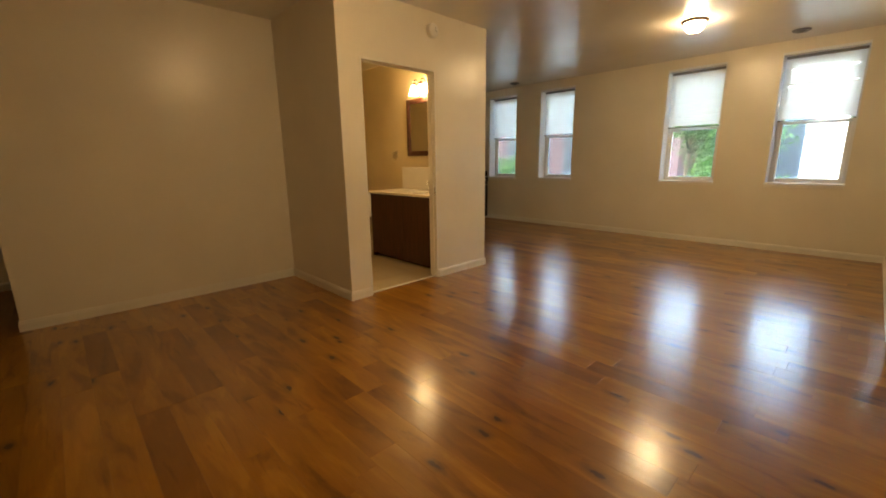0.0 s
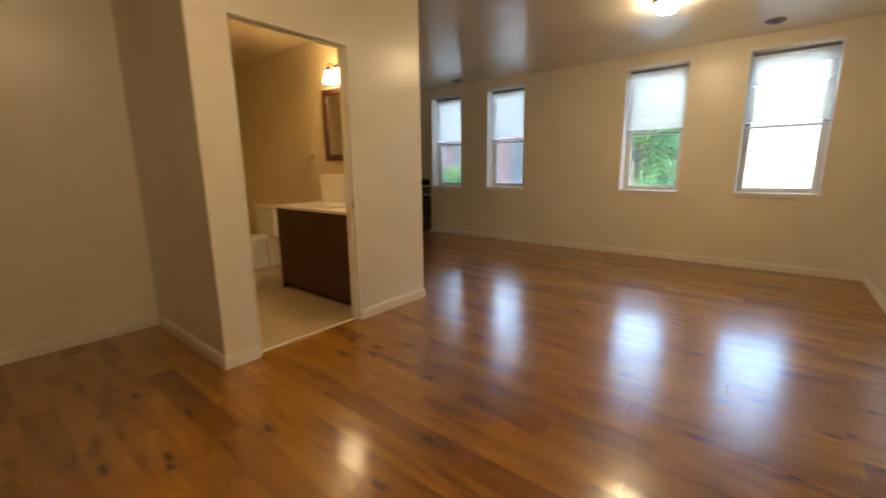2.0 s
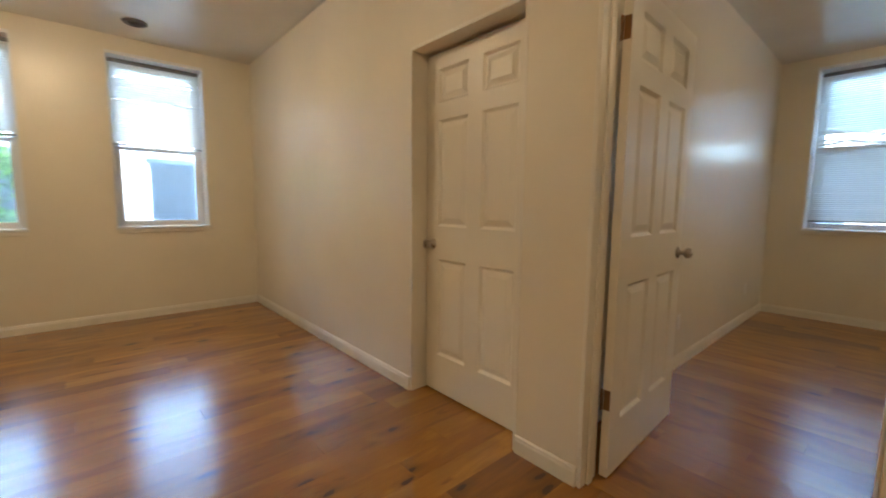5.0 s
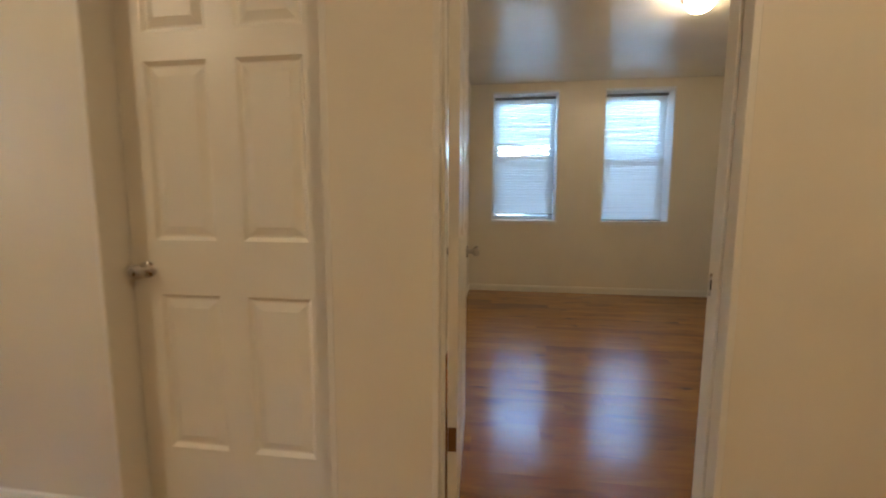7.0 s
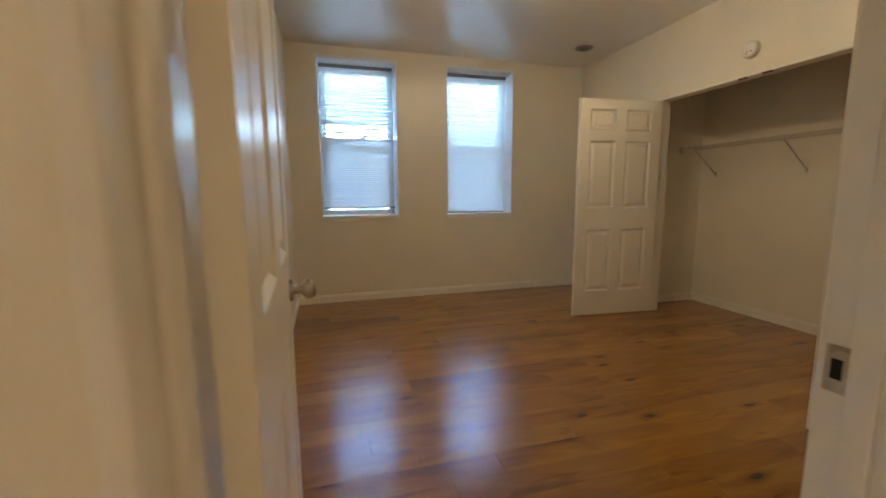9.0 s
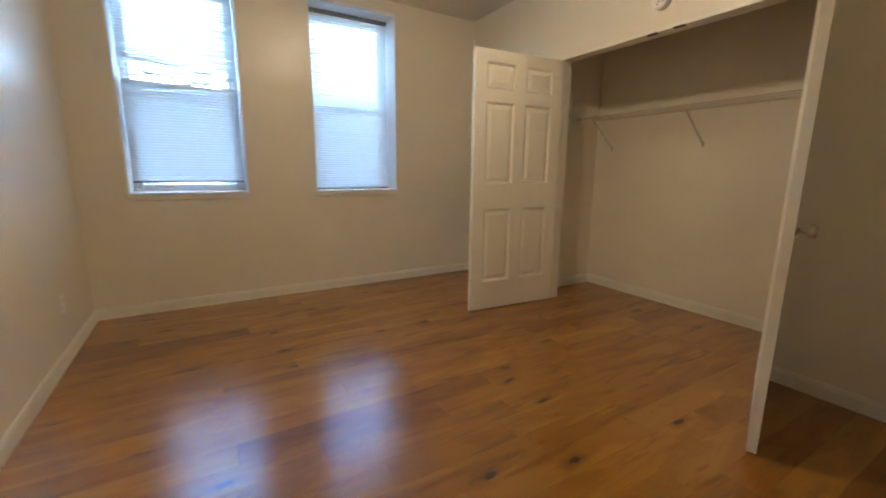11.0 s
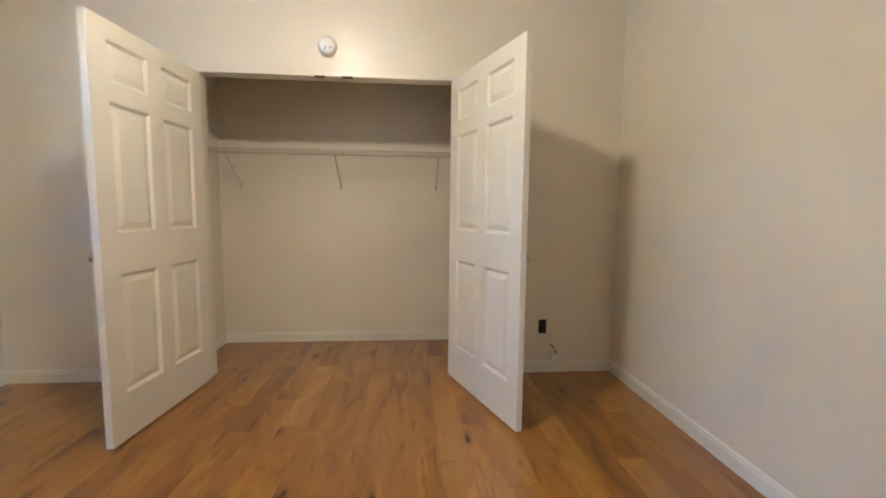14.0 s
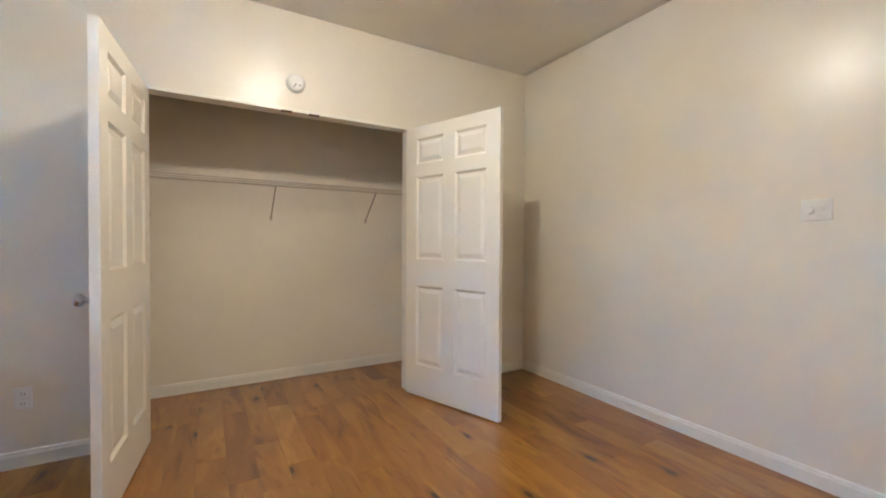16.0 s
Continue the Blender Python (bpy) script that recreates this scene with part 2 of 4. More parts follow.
def dark_wood(name, col):
    m, ns, ls, b = nodes_of(name)
    n = add_node(ns, "ShaderNodeTexNoise", Scale=1.0, Detail=6.0, Distortion=0.5)
    ls.new(position(ns, ls, (30, 30, 2.5)), n.inputs["Vector"])
    rp = ramp(ns, [(0.3, tuple(c * 0.6 for c in col)), (0.7, tuple(c * 1.3 for c in col))])
    ls.new(n.outputs["Fac"], rp.inputs[0])
    ls.new(rp.outputs[0], b.inputs["Base Color"])
    b.inputs["Roughness"].default_value = 0.35
    return m


M_WALL = paint("wall_paint", (0.80, 0.748, 0.622), 0.40, fine=0.04, wave=0.0014, vary=0.04, coat=0.48, sheen=0.27)
M_CEIL = paint("ceiling_paint", (0.79, 0.755, 0.66), 0.32, fine=0.03, wave=0.0016, coat=0.8)
M_BATHWALL = paint("bath_paint", (0.70, 0.585, 0.37), 0.4)
M_TRIM = paint("trim_paint", (0.82, 0.79, 0.70), 0.34, fine=0.02)
M_JAMB = paint("jamb_paint", (0.77, 0.71, 0.54), 0.34, fine=0.02)
M_DOOR = paint("door_paint", (0.81, 0.775, 0.675), 0.36, fine=0.03, vary=0.03)
M_VINYL = paint("window_vinyl", (0.80, 0.82, 0.82), 0.35, fine=0.01, vary=0.02)
M_FLOOR_X = oak("floor_boards_x", "x")
M_FLOOR_Y = oak("floor_boards_y", "y")
M_SUB = plain("subfloor", (0.03, 0.018, 0.01), 0.8)
M_NICKEL = plain("satin_nickel", (0.55, 0.52, 0.47), 0.28, 1.0)
M_BRONZE = plain("brown_bronze", (0.11, 0.06, 0.035), 0.5, 0.6)
M_BRASS = plain("aged_brass", (0.28, 0.16, 0.07), 0.42, 0.9)
M_CHROME = plain("chrome", (0.8, 0.8, 0.8), 0.12, 1.0)
M_PLASTIC = plain("white_plastic", (0.80, 0.79, 0.75), 0.35, vary=0.04)
M_WIRE = plain("coated_wire", (0.52, 0.46, 0.36), 0.4, vary=0.05)
# near-black: painted shade inside holes and slots, and the cord's own black
M_HOLE_SHADE_CORD = plain("hole_shade_cord_black", (0.012, 0.011, 0.010), 0.7)
M_GREYMETAL = plain("grey_metal", (0.22, 0.22, 0.22), 0.5, 0.6)
M_DOME = glow("lamp_glass", (1.0, 0.73, 0.42), DOME_GLOW)
M_DOME_BED = glow("bedroom_lamp_glass", (1.0, 0.73, 0.42), BED_GLOW)
M_DOME_DIM = glow("dim_lamp_glass", (1.0, 0.70, 0.38), DIM_GLOW)
M_SHADE = glow("sconce_glass", (1.0, 0.70, 0.36), BATH_GLOW)
M_GLASS = clear_glass("window_glass")
# living room screens are added to dim and haze the overbright view
M_SCREEN_DIM = screen_mesh("dimming_insect_screen", 0.42)
M_SCREEN_THIN = screen_mesh("thin_insect_screen", 0.25)
M_SLAT = thin_white("blind_slats", 0.62, (0.90, 0.89, 0.86))
M_SLAT_BED = thin_white("bedroom_blind_slats", 0.34, (0.82, 0.885, 0.91))
# the blind rails hang in shade; this dark grey paints that shade on
M_RAIL_SHADED = plain("blind_rail_shaded", (0.20, 0.195, 0.18), 0.45)
M_ESPRESSO = dark_wood("espresso_wood", (0.056, 0.017, 0.009))
M_MIRRORWOOD = dark_wood("mirror_wood", (0.070, 0.026, 0.014))
M_MARBLE = plain("cultured_marble", (0.78, 0.74, 0.66), 0.18, vary=0.06, scale=6)
M_PORCELAIN = plain("porcelain", (0.80, 0.78, 0.72), 0.12, vary=0.02)
M_MIRROR = plain("mirror_glass", (0.88, 0.9, 0.88), 0.01, 1.0, vary=0.01)
M_TILE = plain("beige_tile", (0.46, 0.365, 0.225), 0.38, vary=0.07, scale=5)
M_GROUT = plain("grout", (0.38, 0.33, 0.25), 0.9)
M_BLACK = plain("black_enamel", (0.008, 0.008, 0.008), 0.36)
M_STONE = plain("dark_granite", (0.03, 0.024, 0.020), 0.2, vary=0.6, scale=160)
M_BRICK = brick_wall("red_brick", (0.120, 0.055, 0.062), (0.092, 0.042, 0.050), (0.16, 0.15, 0.16))
M_STUCCO = paint("white_stucco", (0.80, 0.77, 0.72), 0.9, fine=0.4)
M_GREYWALL = paint("grey_siding", (0.42, 0.45, 0.50), 0.8)
M_DARKGLASS = plain("far_pane", (0.030, 0.045, 0.065), 0.3)
M_FARFRAME = plain("far_frame", (0.085, 0.125, 0.165), 0.6)
M_ROOF = plain("roof_felt", (0.06, 0.06, 0.065), 0.9)
M_ASPHALT = plain("asphalt", (0.055, 0.055, 0.057), 0.9, vary=0.4, scale=3)
M_BARK = plain("bark", (0.10, 0.07, 0.05), 0.9, vary=0.5, scale=20)
M_LEAF = leaf_green("leaves")


# ---- mesh helpers ----
def part(name, bm, material, parent=None, label=""):
    bmesh.ops.recalc_face_normals(bm, faces=bm.faces)
    me = bpy.data.meshes.new(name)
    bm.to_mesh(me)
    bm.free()
    if material:
        me.materials.append(material)
    ob = new(name, me)
    if parent:
        ob.parent = parent
    if label:
        ob["label"] = label
    return ob


def smooth(ob):
    ob.data.polygons.foreach_set("use_smooth", [True] * len(ob.data.polygons))
    return ob


def empty(name, m, label, category, group="", kind=""):
    ob = new(name)
    ob.matrix_basis = m
    return tagged(ob, label, category, group, kind)


def box(x0, x1, y0, y1, z0, z1, bevel=0.0, bm=None, seg=1):
    own = bm is None
    bm = bm or bmesh.new()
    r = bmesh.ops.create_cube(bm, size=1)
    bmesh.ops.transform(bm, verts=r["verts"], matrix=Matrix.Translation(((x0 + x1) / 2, (y0 + y1) / 2, (z0 + z1) / 2)) @ Matrix.Diagonal((x1 - x0, y1 - y0, z1 - z0, 1)))
    if bevel:
        es = list({e for v in r["verts"] for e in v.link_edges})
        bmesh.ops.bevel(bm, geom=es, offset=bevel, segments=seg, affect="EDGES", profile=0.5)
    return bm


def lathe(profile, seg=32, axis="z", bm=None):
    """A turned body from (radius, height) pairs."""
    bm = bm or bmesh.new()
    rings = []
    for r, h in profile:
        ring = []
        for i in range(seg):
            a = 2 * math.pi * i / seg
            p = (r * math.cos(a), r * math.sin(a), h)
            if axis == "y":
                p = (p[0], p[2], p[1])
            elif axis == "x":
                p = (p[2], p[0], p[1])
            ring.append(bm.verts.new(p))
        rings.append(ring)
    for a, b in zip(rings, rings[1:]):
        for i in range(seg):
            bm.faces.new((a[i], a[(i + 1) % seg], b[(i + 1) % seg], b[i]))
    for ring in (rings[0], rings[-1]):
        bm.faces.new(ring)
    bmesh.ops.remove_doubles(bm, verts=bm.verts, dist=1e-6)
    return bm


def tube(points, radius, seg=8, bm=None):
    """A round bar along the points."""
    bm = bm or bmesh.new()
    pts = [Vector(p) for p in points]
    rings = []
    for i, p in enumerate(pts):
        d = (pts[min(i + 1, len(pts) - 1)] - pts[max(i - 1, 0)]).normalized()
        u = d.cross(Vector((0, 0, 1)) if abs(d.z) < 0.9 else Vector((1, 0, 0))).normalized()
        w = d.cross(u)
        rad = radius[i] if isinstance(radius, (list, tuple)) else radius
        rings.append([bm.verts.new(p + rad * (math.cos(a) * u + math.sin(a) * w)) for a in (2 * math.pi * k / seg for k in range(seg))])
    for a, b in zip(rings, rings[1:]):
        for i in range(seg):
            bm.faces.new((a[i], a[(i + 1) % seg], b[(i + 1) % seg], b[i]))
    bm.faces.new(rings[0])
    bm.faces.new(rings[-1])
    return bm


def wall(name, axis, a, b, u0, u1, z0, z1, holes, mat, label="cream painted plaster wall"):
    """A slab between the planes a and b of the axis, from u0 to u1 along the other, with openings (u, u, z, z)."""
    us = sorted({u0, u1, *(h[0] for h in holes), *(h[1] for h in holes)})
    zs = sorted({z for z in (z0, z1, *(h[2] for h in holes), *(h[3] for h in holes)) if z0 <= z <= z1})
    bm = bmesh.new()

    def p(w, u, z):
        return bm.verts.new((w, u, z) if axis == "x" else (u, w, z))

    def solid(i, j):
        if not (0 <= i < len(us) - 1 and 0 <= j < len(zs) - 1):
            return False
        u, z = (us[i] + us[i + 1]) / 2, (zs[j] + zs[j + 1]) / 2
        return not any(h[0] < u < h[1] and h[2] < z < h[3] for h in holes)
    for i in range(len(us) - 1):
        for j in range(len(zs) - 1):
            if not solid(i, j):
                continue
            A, B, C, D = us[i], us[i + 1], zs[j], zs[j + 1]
            for w in (a, b):
                bm.faces.new([p(w, A, C), p(w, B, C), p(w, B, D), p(w, A, D)])
            for di, dj, quad in ((-1, 0, (A, C, A, D)), (1, 0, (B, C, B, D)), (0, -1, (A, C, B, C)), (0, 1, (A, D, B, D))):
                if not solid(i + di, j + dj):
                    q = quad
                    bm.faces.new([p(a, q[0], q[1]), p(b, q[0], q[1]), p(b, q[2], q[3]), p(a, q[2], q[3])])
    bmesh.ops.remove_doubles(bm, verts=bm.verts, dist=1e-5)
    return tagged(part(name, bm, mat), label, "wall", kind="structure")


def slab(name, x0, x1, y0, y1, z0, z1, mat, label, category):
    return tagged(part(name, box(x0, x1, y0, y1, z0, z1), mat), label, category, kind="structure")


def baseboard(x0, y0, x1, y1, side):
    """A moulded board along a wall's foot; side: the unit direction into the room."""
    prof = [(0, 0), (0.013, 0), (0.013, 0.062), (0.009, 0.074), (0.009, 0.080), (0.004, 0.086), (0, 0.086)]
    bm = bmesh.new()
    ends = []
    for x, y in ((x0, y0), (x1, y1)):
        ends.append([bm.verts.new((x + side[0] * d, y + side[1] * d, z)) for d, z in prof])
    n = len(prof)
    for i in range(n):
        bm.faces.new((ends[0][i], ends[0][(i + 1) % n], ends[1][(i + 1) % n], ends[1][i]))
    bm.faces.new(ends[0])
    bm.faces.new(ends[1])
    return tagged(part("baseboard", bm, M_TRIM), "white painted moulded wooden baseboard along the wall", "baseboard", kind="structure")


# ---- shell ----
LIVING_WINDOWS = [(-6.16, -5.44), (-4.885, -4.165), (-2.625, -1.868), (-1.262, -0.466)]
LZ0, LZ1 = 0.905, 2.572
BED_WINDOWS = [(-0.597, 0.238), (-1.982, -1.160)]
BZ0, BZ1 = 0.940, 2.612
wall("wall_north", "y", YN, YN + 0.32, XW - 0.3, 0.0, 0, CEIL, [(a, b, LZ0, LZ1) for a, b in LIVING_WINDOWS], M_WALL, "cream painted wall with four deep windows")
wall("wall_east", "x", 0.0, WT, YS, YN + 0.32, 0, CEIL, [(0.650, 1.498, 0, 2.075), (-0.525, 0.330, 0, 2.075)], M_WALL, "cream semi-gloss wall with two doorways")
wall("wall_bedroom_east", "x", XE, XE + 0.34, YCB - 0.12, YBN + 0.12, 0, CEIL, [(a, b, BZ0, BZ1) for a, b in BED_WINDOWS], M_WALL, "cream painted wall with two deep windows")
wall("wall_bedroom_north", "y", YBN, YBN + 0.10, WT, XE, 0, CEIL, [], M_WALL)
wall("wall_closet_front", "y", YCL - 0.10, YCL, WT, XE, 0, CEIL, [(1.290, 3.000, 0, 2.070)], M_WALL, "cream wall with a wide closet opening")
wall("wall_closet_back", "y", YCB - 0.12, YCB, WT, XE, 0, CEIL, [], M_WALL)
wall("wall_closet_left", "x", 3.22, 3.30, YCB, YCL - 0.10, 0, CEIL, [], M_WALL)
wall("wall_closet_right", "x", 0.90, 0.98, YCB, YCL - 0.10, 0, CEIL, [], M_WALL)
wall("wall_hall_closet", "x", 0.95, 1.00, YBN + 0.10, 2.0, 0, CEIL, [], M_WALL)
wall("wall_hall_closet_side", "y", 1.90, 2.00, WT, 0.95, 0, CEIL, [], M_WALL)
wall("wall_bath_east", "x", XC - 0.11, XC, YC0, YC1, 0, CEIL, [(-0.452, 0.445, 0, 2.175)], M_WALL, "cream wall with the bathroom doorway")
wall("wall_bath_south", "y", YC0, YC0 + 0.10, XW, XC - 0.11, 0, CEIL, [], M_WALL)
wall("wall_bath_north", "y", YC1 - 0.11, YC1, XW, XC - 0.11, 0, CEIL, [], M_WALL)
wall("wall_alcove", "x", XA - 0.11, XA, YA, YC0, 0, CEIL, [], M_WALL)
wall("wall_west", "x", XW - 0.12, XW, YC0, YN, 0, CEIL, [], M_WALL)
wall("wall_hall", "x", XH - 0.10, XH, YS, YC0, 0, CEIL, [], M_WALL)
wall("wall_south", "y", YS - 0.12, YS, XH, WT, 0, CEIL, [], M_WALL)
# thin lining walls of the bathroom in its own paint
slab("wall_bath_lining_north", XW, XC - 0.11, YC1 - 0.114, YC1 - 0.110, 0, 2.62, M_BATHWALL, "yellowish cream bathroom wall", "wall")
slab("wall_bath_lining_south", XW, XC - 0.11, YC0 + 0.100, YC0 + 0.104, 0, 2.62, M_BATHWALL, "yellowish cream bathroom wall", "wall")
slab("wall_bath_lining_west", XW, XW + 0.10, YC0 + 0.104, YC1 - 0.114, 0, 2.62, M_BATHWALL, "yellowish cream bathroom wall", "wall")
slab("ceiling_bath", XW, XC - 0.11, YC0 + 0.1, YC1 - 0.11, 2.62, 2.70, M_BATHWALL, "cream painted bathroom ceiling", "ceiling")


def ceiling(name, x0, x1, y0, y1):
    """Sagging plaster: a fine grid with slow dips."""
    bm = bmesh.new()
    nx, ny = int((x1 - x0) / 0.15), int((y1 - y0) / 0.15)
    vs = [[bm.verts.new((x0 + (x1 - x0) * i / nx, y0 + (y1 - y0) * j / ny, CEIL)) for j in range(ny + 1)] for i in range(nx + 1)]
    for row in vs:
        for v in row:
            v.co.z += 0.012 * noise.noise((v.co.x * 0.55, v.co.y * 0.55, 3.1)) + 0.004 * noise.noise((v.co.x * 1.7, v.co.y * 1.7, 8.0)) - 0.004
    for i in range(nx):
        for j in range(ny):
            bm.faces.new((vs[i][j], vs[i][j + 1], vs[i + 1][j + 1], vs[i + 1][j]))
    r = bmesh.ops.extrude_face_region(bm, geom=list(bm.faces))
    for v in r["geom"]:
        if isinstance(v, bmesh.types.BMVert):
            v.co.z = CEIL + 0.2
    return tagged(smooth(part(name, bm, M_CEIL)), "glossy off-white painted plaster ceiling, slightly uneven", "ceiling", kind="structure")


ceiling("ceiling_living", XW - 0.1, WT / 2, YS - 0.1, YN + 0.3)
ceiling("ceiling_bedroom", WT / 2, XE + 0.3, YCB - 0.1, YN + 0.3)

for x0, y0, x1, y1, s in (
        (XW, YN, 0, YN, (0, -1)), (0, YN, 0, 1.498, (-1, 0)), (0, 0.650, 0, 0.330, (-1, 0)), (0, -0.525, 0, YS, (-1, 0)),
        (XC, 0.445, XC, YC1, (1, 0)), (XC, YC0, XC, -0.452, (1, 0)), (XA, YC0, XC + 0.013, YC0, (0, -1)), (XA, YA, XA, YC0 - 0.013, (1, 0)),
        (XA - 0.11, YA, XA + 0.013, YA, (0, -1)), (XH, YS, XH, YC0, (1, 0)), (XC + 0.013, YC1, -6.0, YC1, (0, 1)),
        (WT, YBN, XE, YBN, (0, -1)), (XE, YBN - 0.013, XE, YCL + 0.013, (-1, 0)), (XE, YCL, 3.000, YCL, (0, 1)), (1.290, YCL, WT, YCL, (0, 1)),
        (WT, YCL + 0.013, WT, -0.525, (1, 0)), (0.98, YCB, 3.22, YCB, (0, 1)), (3.22, YCB + 0.013, 3.22, YCL - 0.1, (-1, 0))):
    baseboard(x0, y0, x1, y1, s)


# ---- windows ----
def window(name, m, w, h, deep, label, screen=None):
    """A double-hung window in a deep opening. Local x along the wall, y outwards, z up from the opening's foot."""
    top = tagged(part(name, box(-w / 2, w / 2, deep + 0.085, deep + 0.10, 0.0, 0.035), M_VINYL), label, "window", kind="structure")
    top.matrix_basis = m
    bm = bmesh.new()
    for x in (-w / 2, w / 2 - 0.010):
        box(x, x + 0.010, -0.003, deep, 0.018, h, bm=bm)
    box(-w / 2 + 0.010, w / 2 - 0.010, -0.003, deep, h - 0.030, h, bm=bm)
    part("reveal_lining", bm, M_VINYL, top, "white painted lining boards")
    bm = box(-w / 2 - 0.006, w / 2 + 0.006, -0.020, deep, -0.004, 0.018, 0.004)
    part("window_sill", bm, M_VINYL, top)
    # added strip that stands for the shadow line below the sill
    part("sill_shadow_strip", box(-w / 2, w / 2, -0.012, 0.0, -0.042, -0.005, 0.003), M_TRIM, top)
    bm = bmesh.new()
    f = 0.036
    h = h - 0.018
    for x in (-w / 2 + 0.010, w / 2 - 0.010 - f):
        box(x, x + f, deep, deep + 0.085, 0.018, h - 0.012, 0.003, bm=bm)
    box(-w / 2 + 0.010 + f, w / 2 - 0.010 - f, deep, deep + 0.085, h - 0.012 - f, h - 0.012, bm=bm)
    box(-w / 2 + 0.010 + f, w / 2 - 0.010 - f, deep, deep + 0.085, 0.018, 0.018 + 0.022, bm=bm)
    part("window_frame", bm, M_VINYL, top)
    x0, x1 = -w / 2 + 0.010 + f, w / 2 - 0.010 - f
    mid = (h + 0.018) * 0.480
    for sash, z0, z1, y in (("lower_sash", 0.040, mid + 0.018, deep + 0.012), ("upper_sash", mid - 0.018, h - 0.012 - f, deep + 0.048)):
        s = 0.034
        bm = bmesh.new()
        for x in (x0, x1 - s):
            box(x, x + s, y, y + 0.030, z0, z1, 0.004, bm=bm)
        for z in (z0, z1 - s):
            box(x0 + s, x1 - s, y, y + 0.030, z, z + s, 0.004, bm=bm)
        so = part(sash, bm, M_VINYL, top)
        pane = part("pane", box(x0 + s - 0.004, x1 - s + 0.004, y + 0.013, y + 0.017, z0 + s - 0.004, z1 - s + 0.004), M_GLASS, so, "clear glass pane")
        pane.visible_shadow = False
    part("sash_lock", box(-0.03, 0.03, deep - 0.006, deep + 0.010, mid + 0.016, mid + 0.030, 0.004), M_VINYL, top)
    if screen:
        part("dimming_insect_screen", box(x0, x1, deep + 0.080, deep + 0.082, 0.04, mid), screen, top, "fine grey insect screen that dims the lower sash")
    return top


def blind(m, w, h, drop, deep, label, group, tilt, odd, tangle=(), slats=None):
    """A lowered mini blind: headrail, slats, bottom rail, cords, wand. odd: slats that hang askew; tangle: heights of a broken stretch."""
    top = empty("window_blind", m, label, "blind", group)
    zt = h - 0.030
    y = deep - 0.045
    hw = w / 2 - 0.022
    part("headrail", box(-hw, hw, y - 0.016, y + 0.016, zt - 0.032, zt - 0.002, 0.003), M_RAIL_SHADED, top, "headrail with its shade painted in as grey")
    bm = bmesh.new()
    pr = [(-0.0125, 0.0), (-0.0065, 0.0017), (0.0, 0.0023), (0.0065, 0.0017), (0.0125, 0.0)]
    rows = [[[bm.verts.new((x, a, b - t)) for a, b in pr] for x in (-hw + 0.004, hw - 0.004)] for t in (0.0, 0.0006)]
    for up, low in rows:
        for i in range(4):
            bm.faces.new((up[i], up[i + 1], low[i + 1], low[i]))
    for e in (0, 1):
        for i in range(4):
            bm.faces.new((rows[0][e][i], rows[0][e][i + 1], rows[1][e][i + 1], rows[1][e][i]))
    for i in (0, 4):
        bm.faces.new((rows[0][0][i], rows[0][1][i], rows[1][1][i], rows[1][0][i]))
    slat = part("slat", bm, slats or M_SLAT, top)
    me = slat.data
    z = zt - 0.046
    k = 0
    rng = random.Random(int(w * 1000 + drop * 77))
    while z > zt - drop + 0.014:
        o = slat if k == 0 else new("slat", me)
        o.parent = top
        broken = tangle and tangle[0] < z < tangle[1]
        a, r, dz = tilt + rng.uniform(-2.5, 2.5), rng.uniform(-0.12, 0.12), 0.0
        if k in odd:
            a, r, dz = odd[k][0], odd[k][1], 0.002
        if broken:
            a, r = rng.uniform(55, 80), (-1) ** (k // 2) * rng.uniform(7.0, 12.0)
        if not (broken and k % 2):
            o.matrix_basis = Matrix.Translation((0, y + rng.uniform(-0.001, 0.001), z + dz)) @ Matrix.Rotation(radians(r), 4, "Y") @ Matrix.Rotation(radians(a), 4, "X")
        else:
            o.matrix_basis = Matrix.Translation((0, y - 0.006, tangle[0] + 0.004 * (k % 5) - 0.006)) @ Matrix.Rotation(radians(r * 0.12), 4, "Y") @ Matrix.Rotation(radians(a), 4, "X")
        k += 1
        z -= 0.0215
    part("bottom_rail", box(-hw, hw, y - 0.012, y + 0.012, zt - drop - 0.008, zt - drop + 0.008, 0.003), M_RAIL_SHADED, top, "bottom rail with its shade painted in as grey")
    for x in (-hw * 0.72, hw * 0.72):
        part("ladder_cord", tube([(x, y - 0.014, zt - 0.03), (x, y - 0.014, zt - drop)], 0.0010, 5), M_PLASTIC, top)
    part("tilt_wand", tube([(-hw + 0.06, y - 0.024, zt - 0.03), (-hw + 0.055, y - 0.026, zt - min(0.62, drop * 0.8))], 0.0035, 6), M_PLASTIC, top, "clear plastic wand")
    return top


ODD = [{}, {}, {}, {6: (50, -1.2), 15: (48, 1.3)}]
for i, (a, b) in enumerate(LIVING_WINDOWS):
    m = Matrix.Translation(((a + b) / 2, YN, LZ0))
    window("window_%d" % (i + 1), m, b - a, LZ1 - LZ0, 0.19, "white vinyl double-hung window in a deep white reveal", M_SCREEN_DIM if i < 2 else M_SCREEN_THIN)
    blind(m, b - a, LZ1 - LZ0, 0.81, 0.19, "white mini blind lowered over the upper sash" if i < 3 else "white mini blind half lowered, some slats bent", "blinds in the living room", 62, ODD[i])
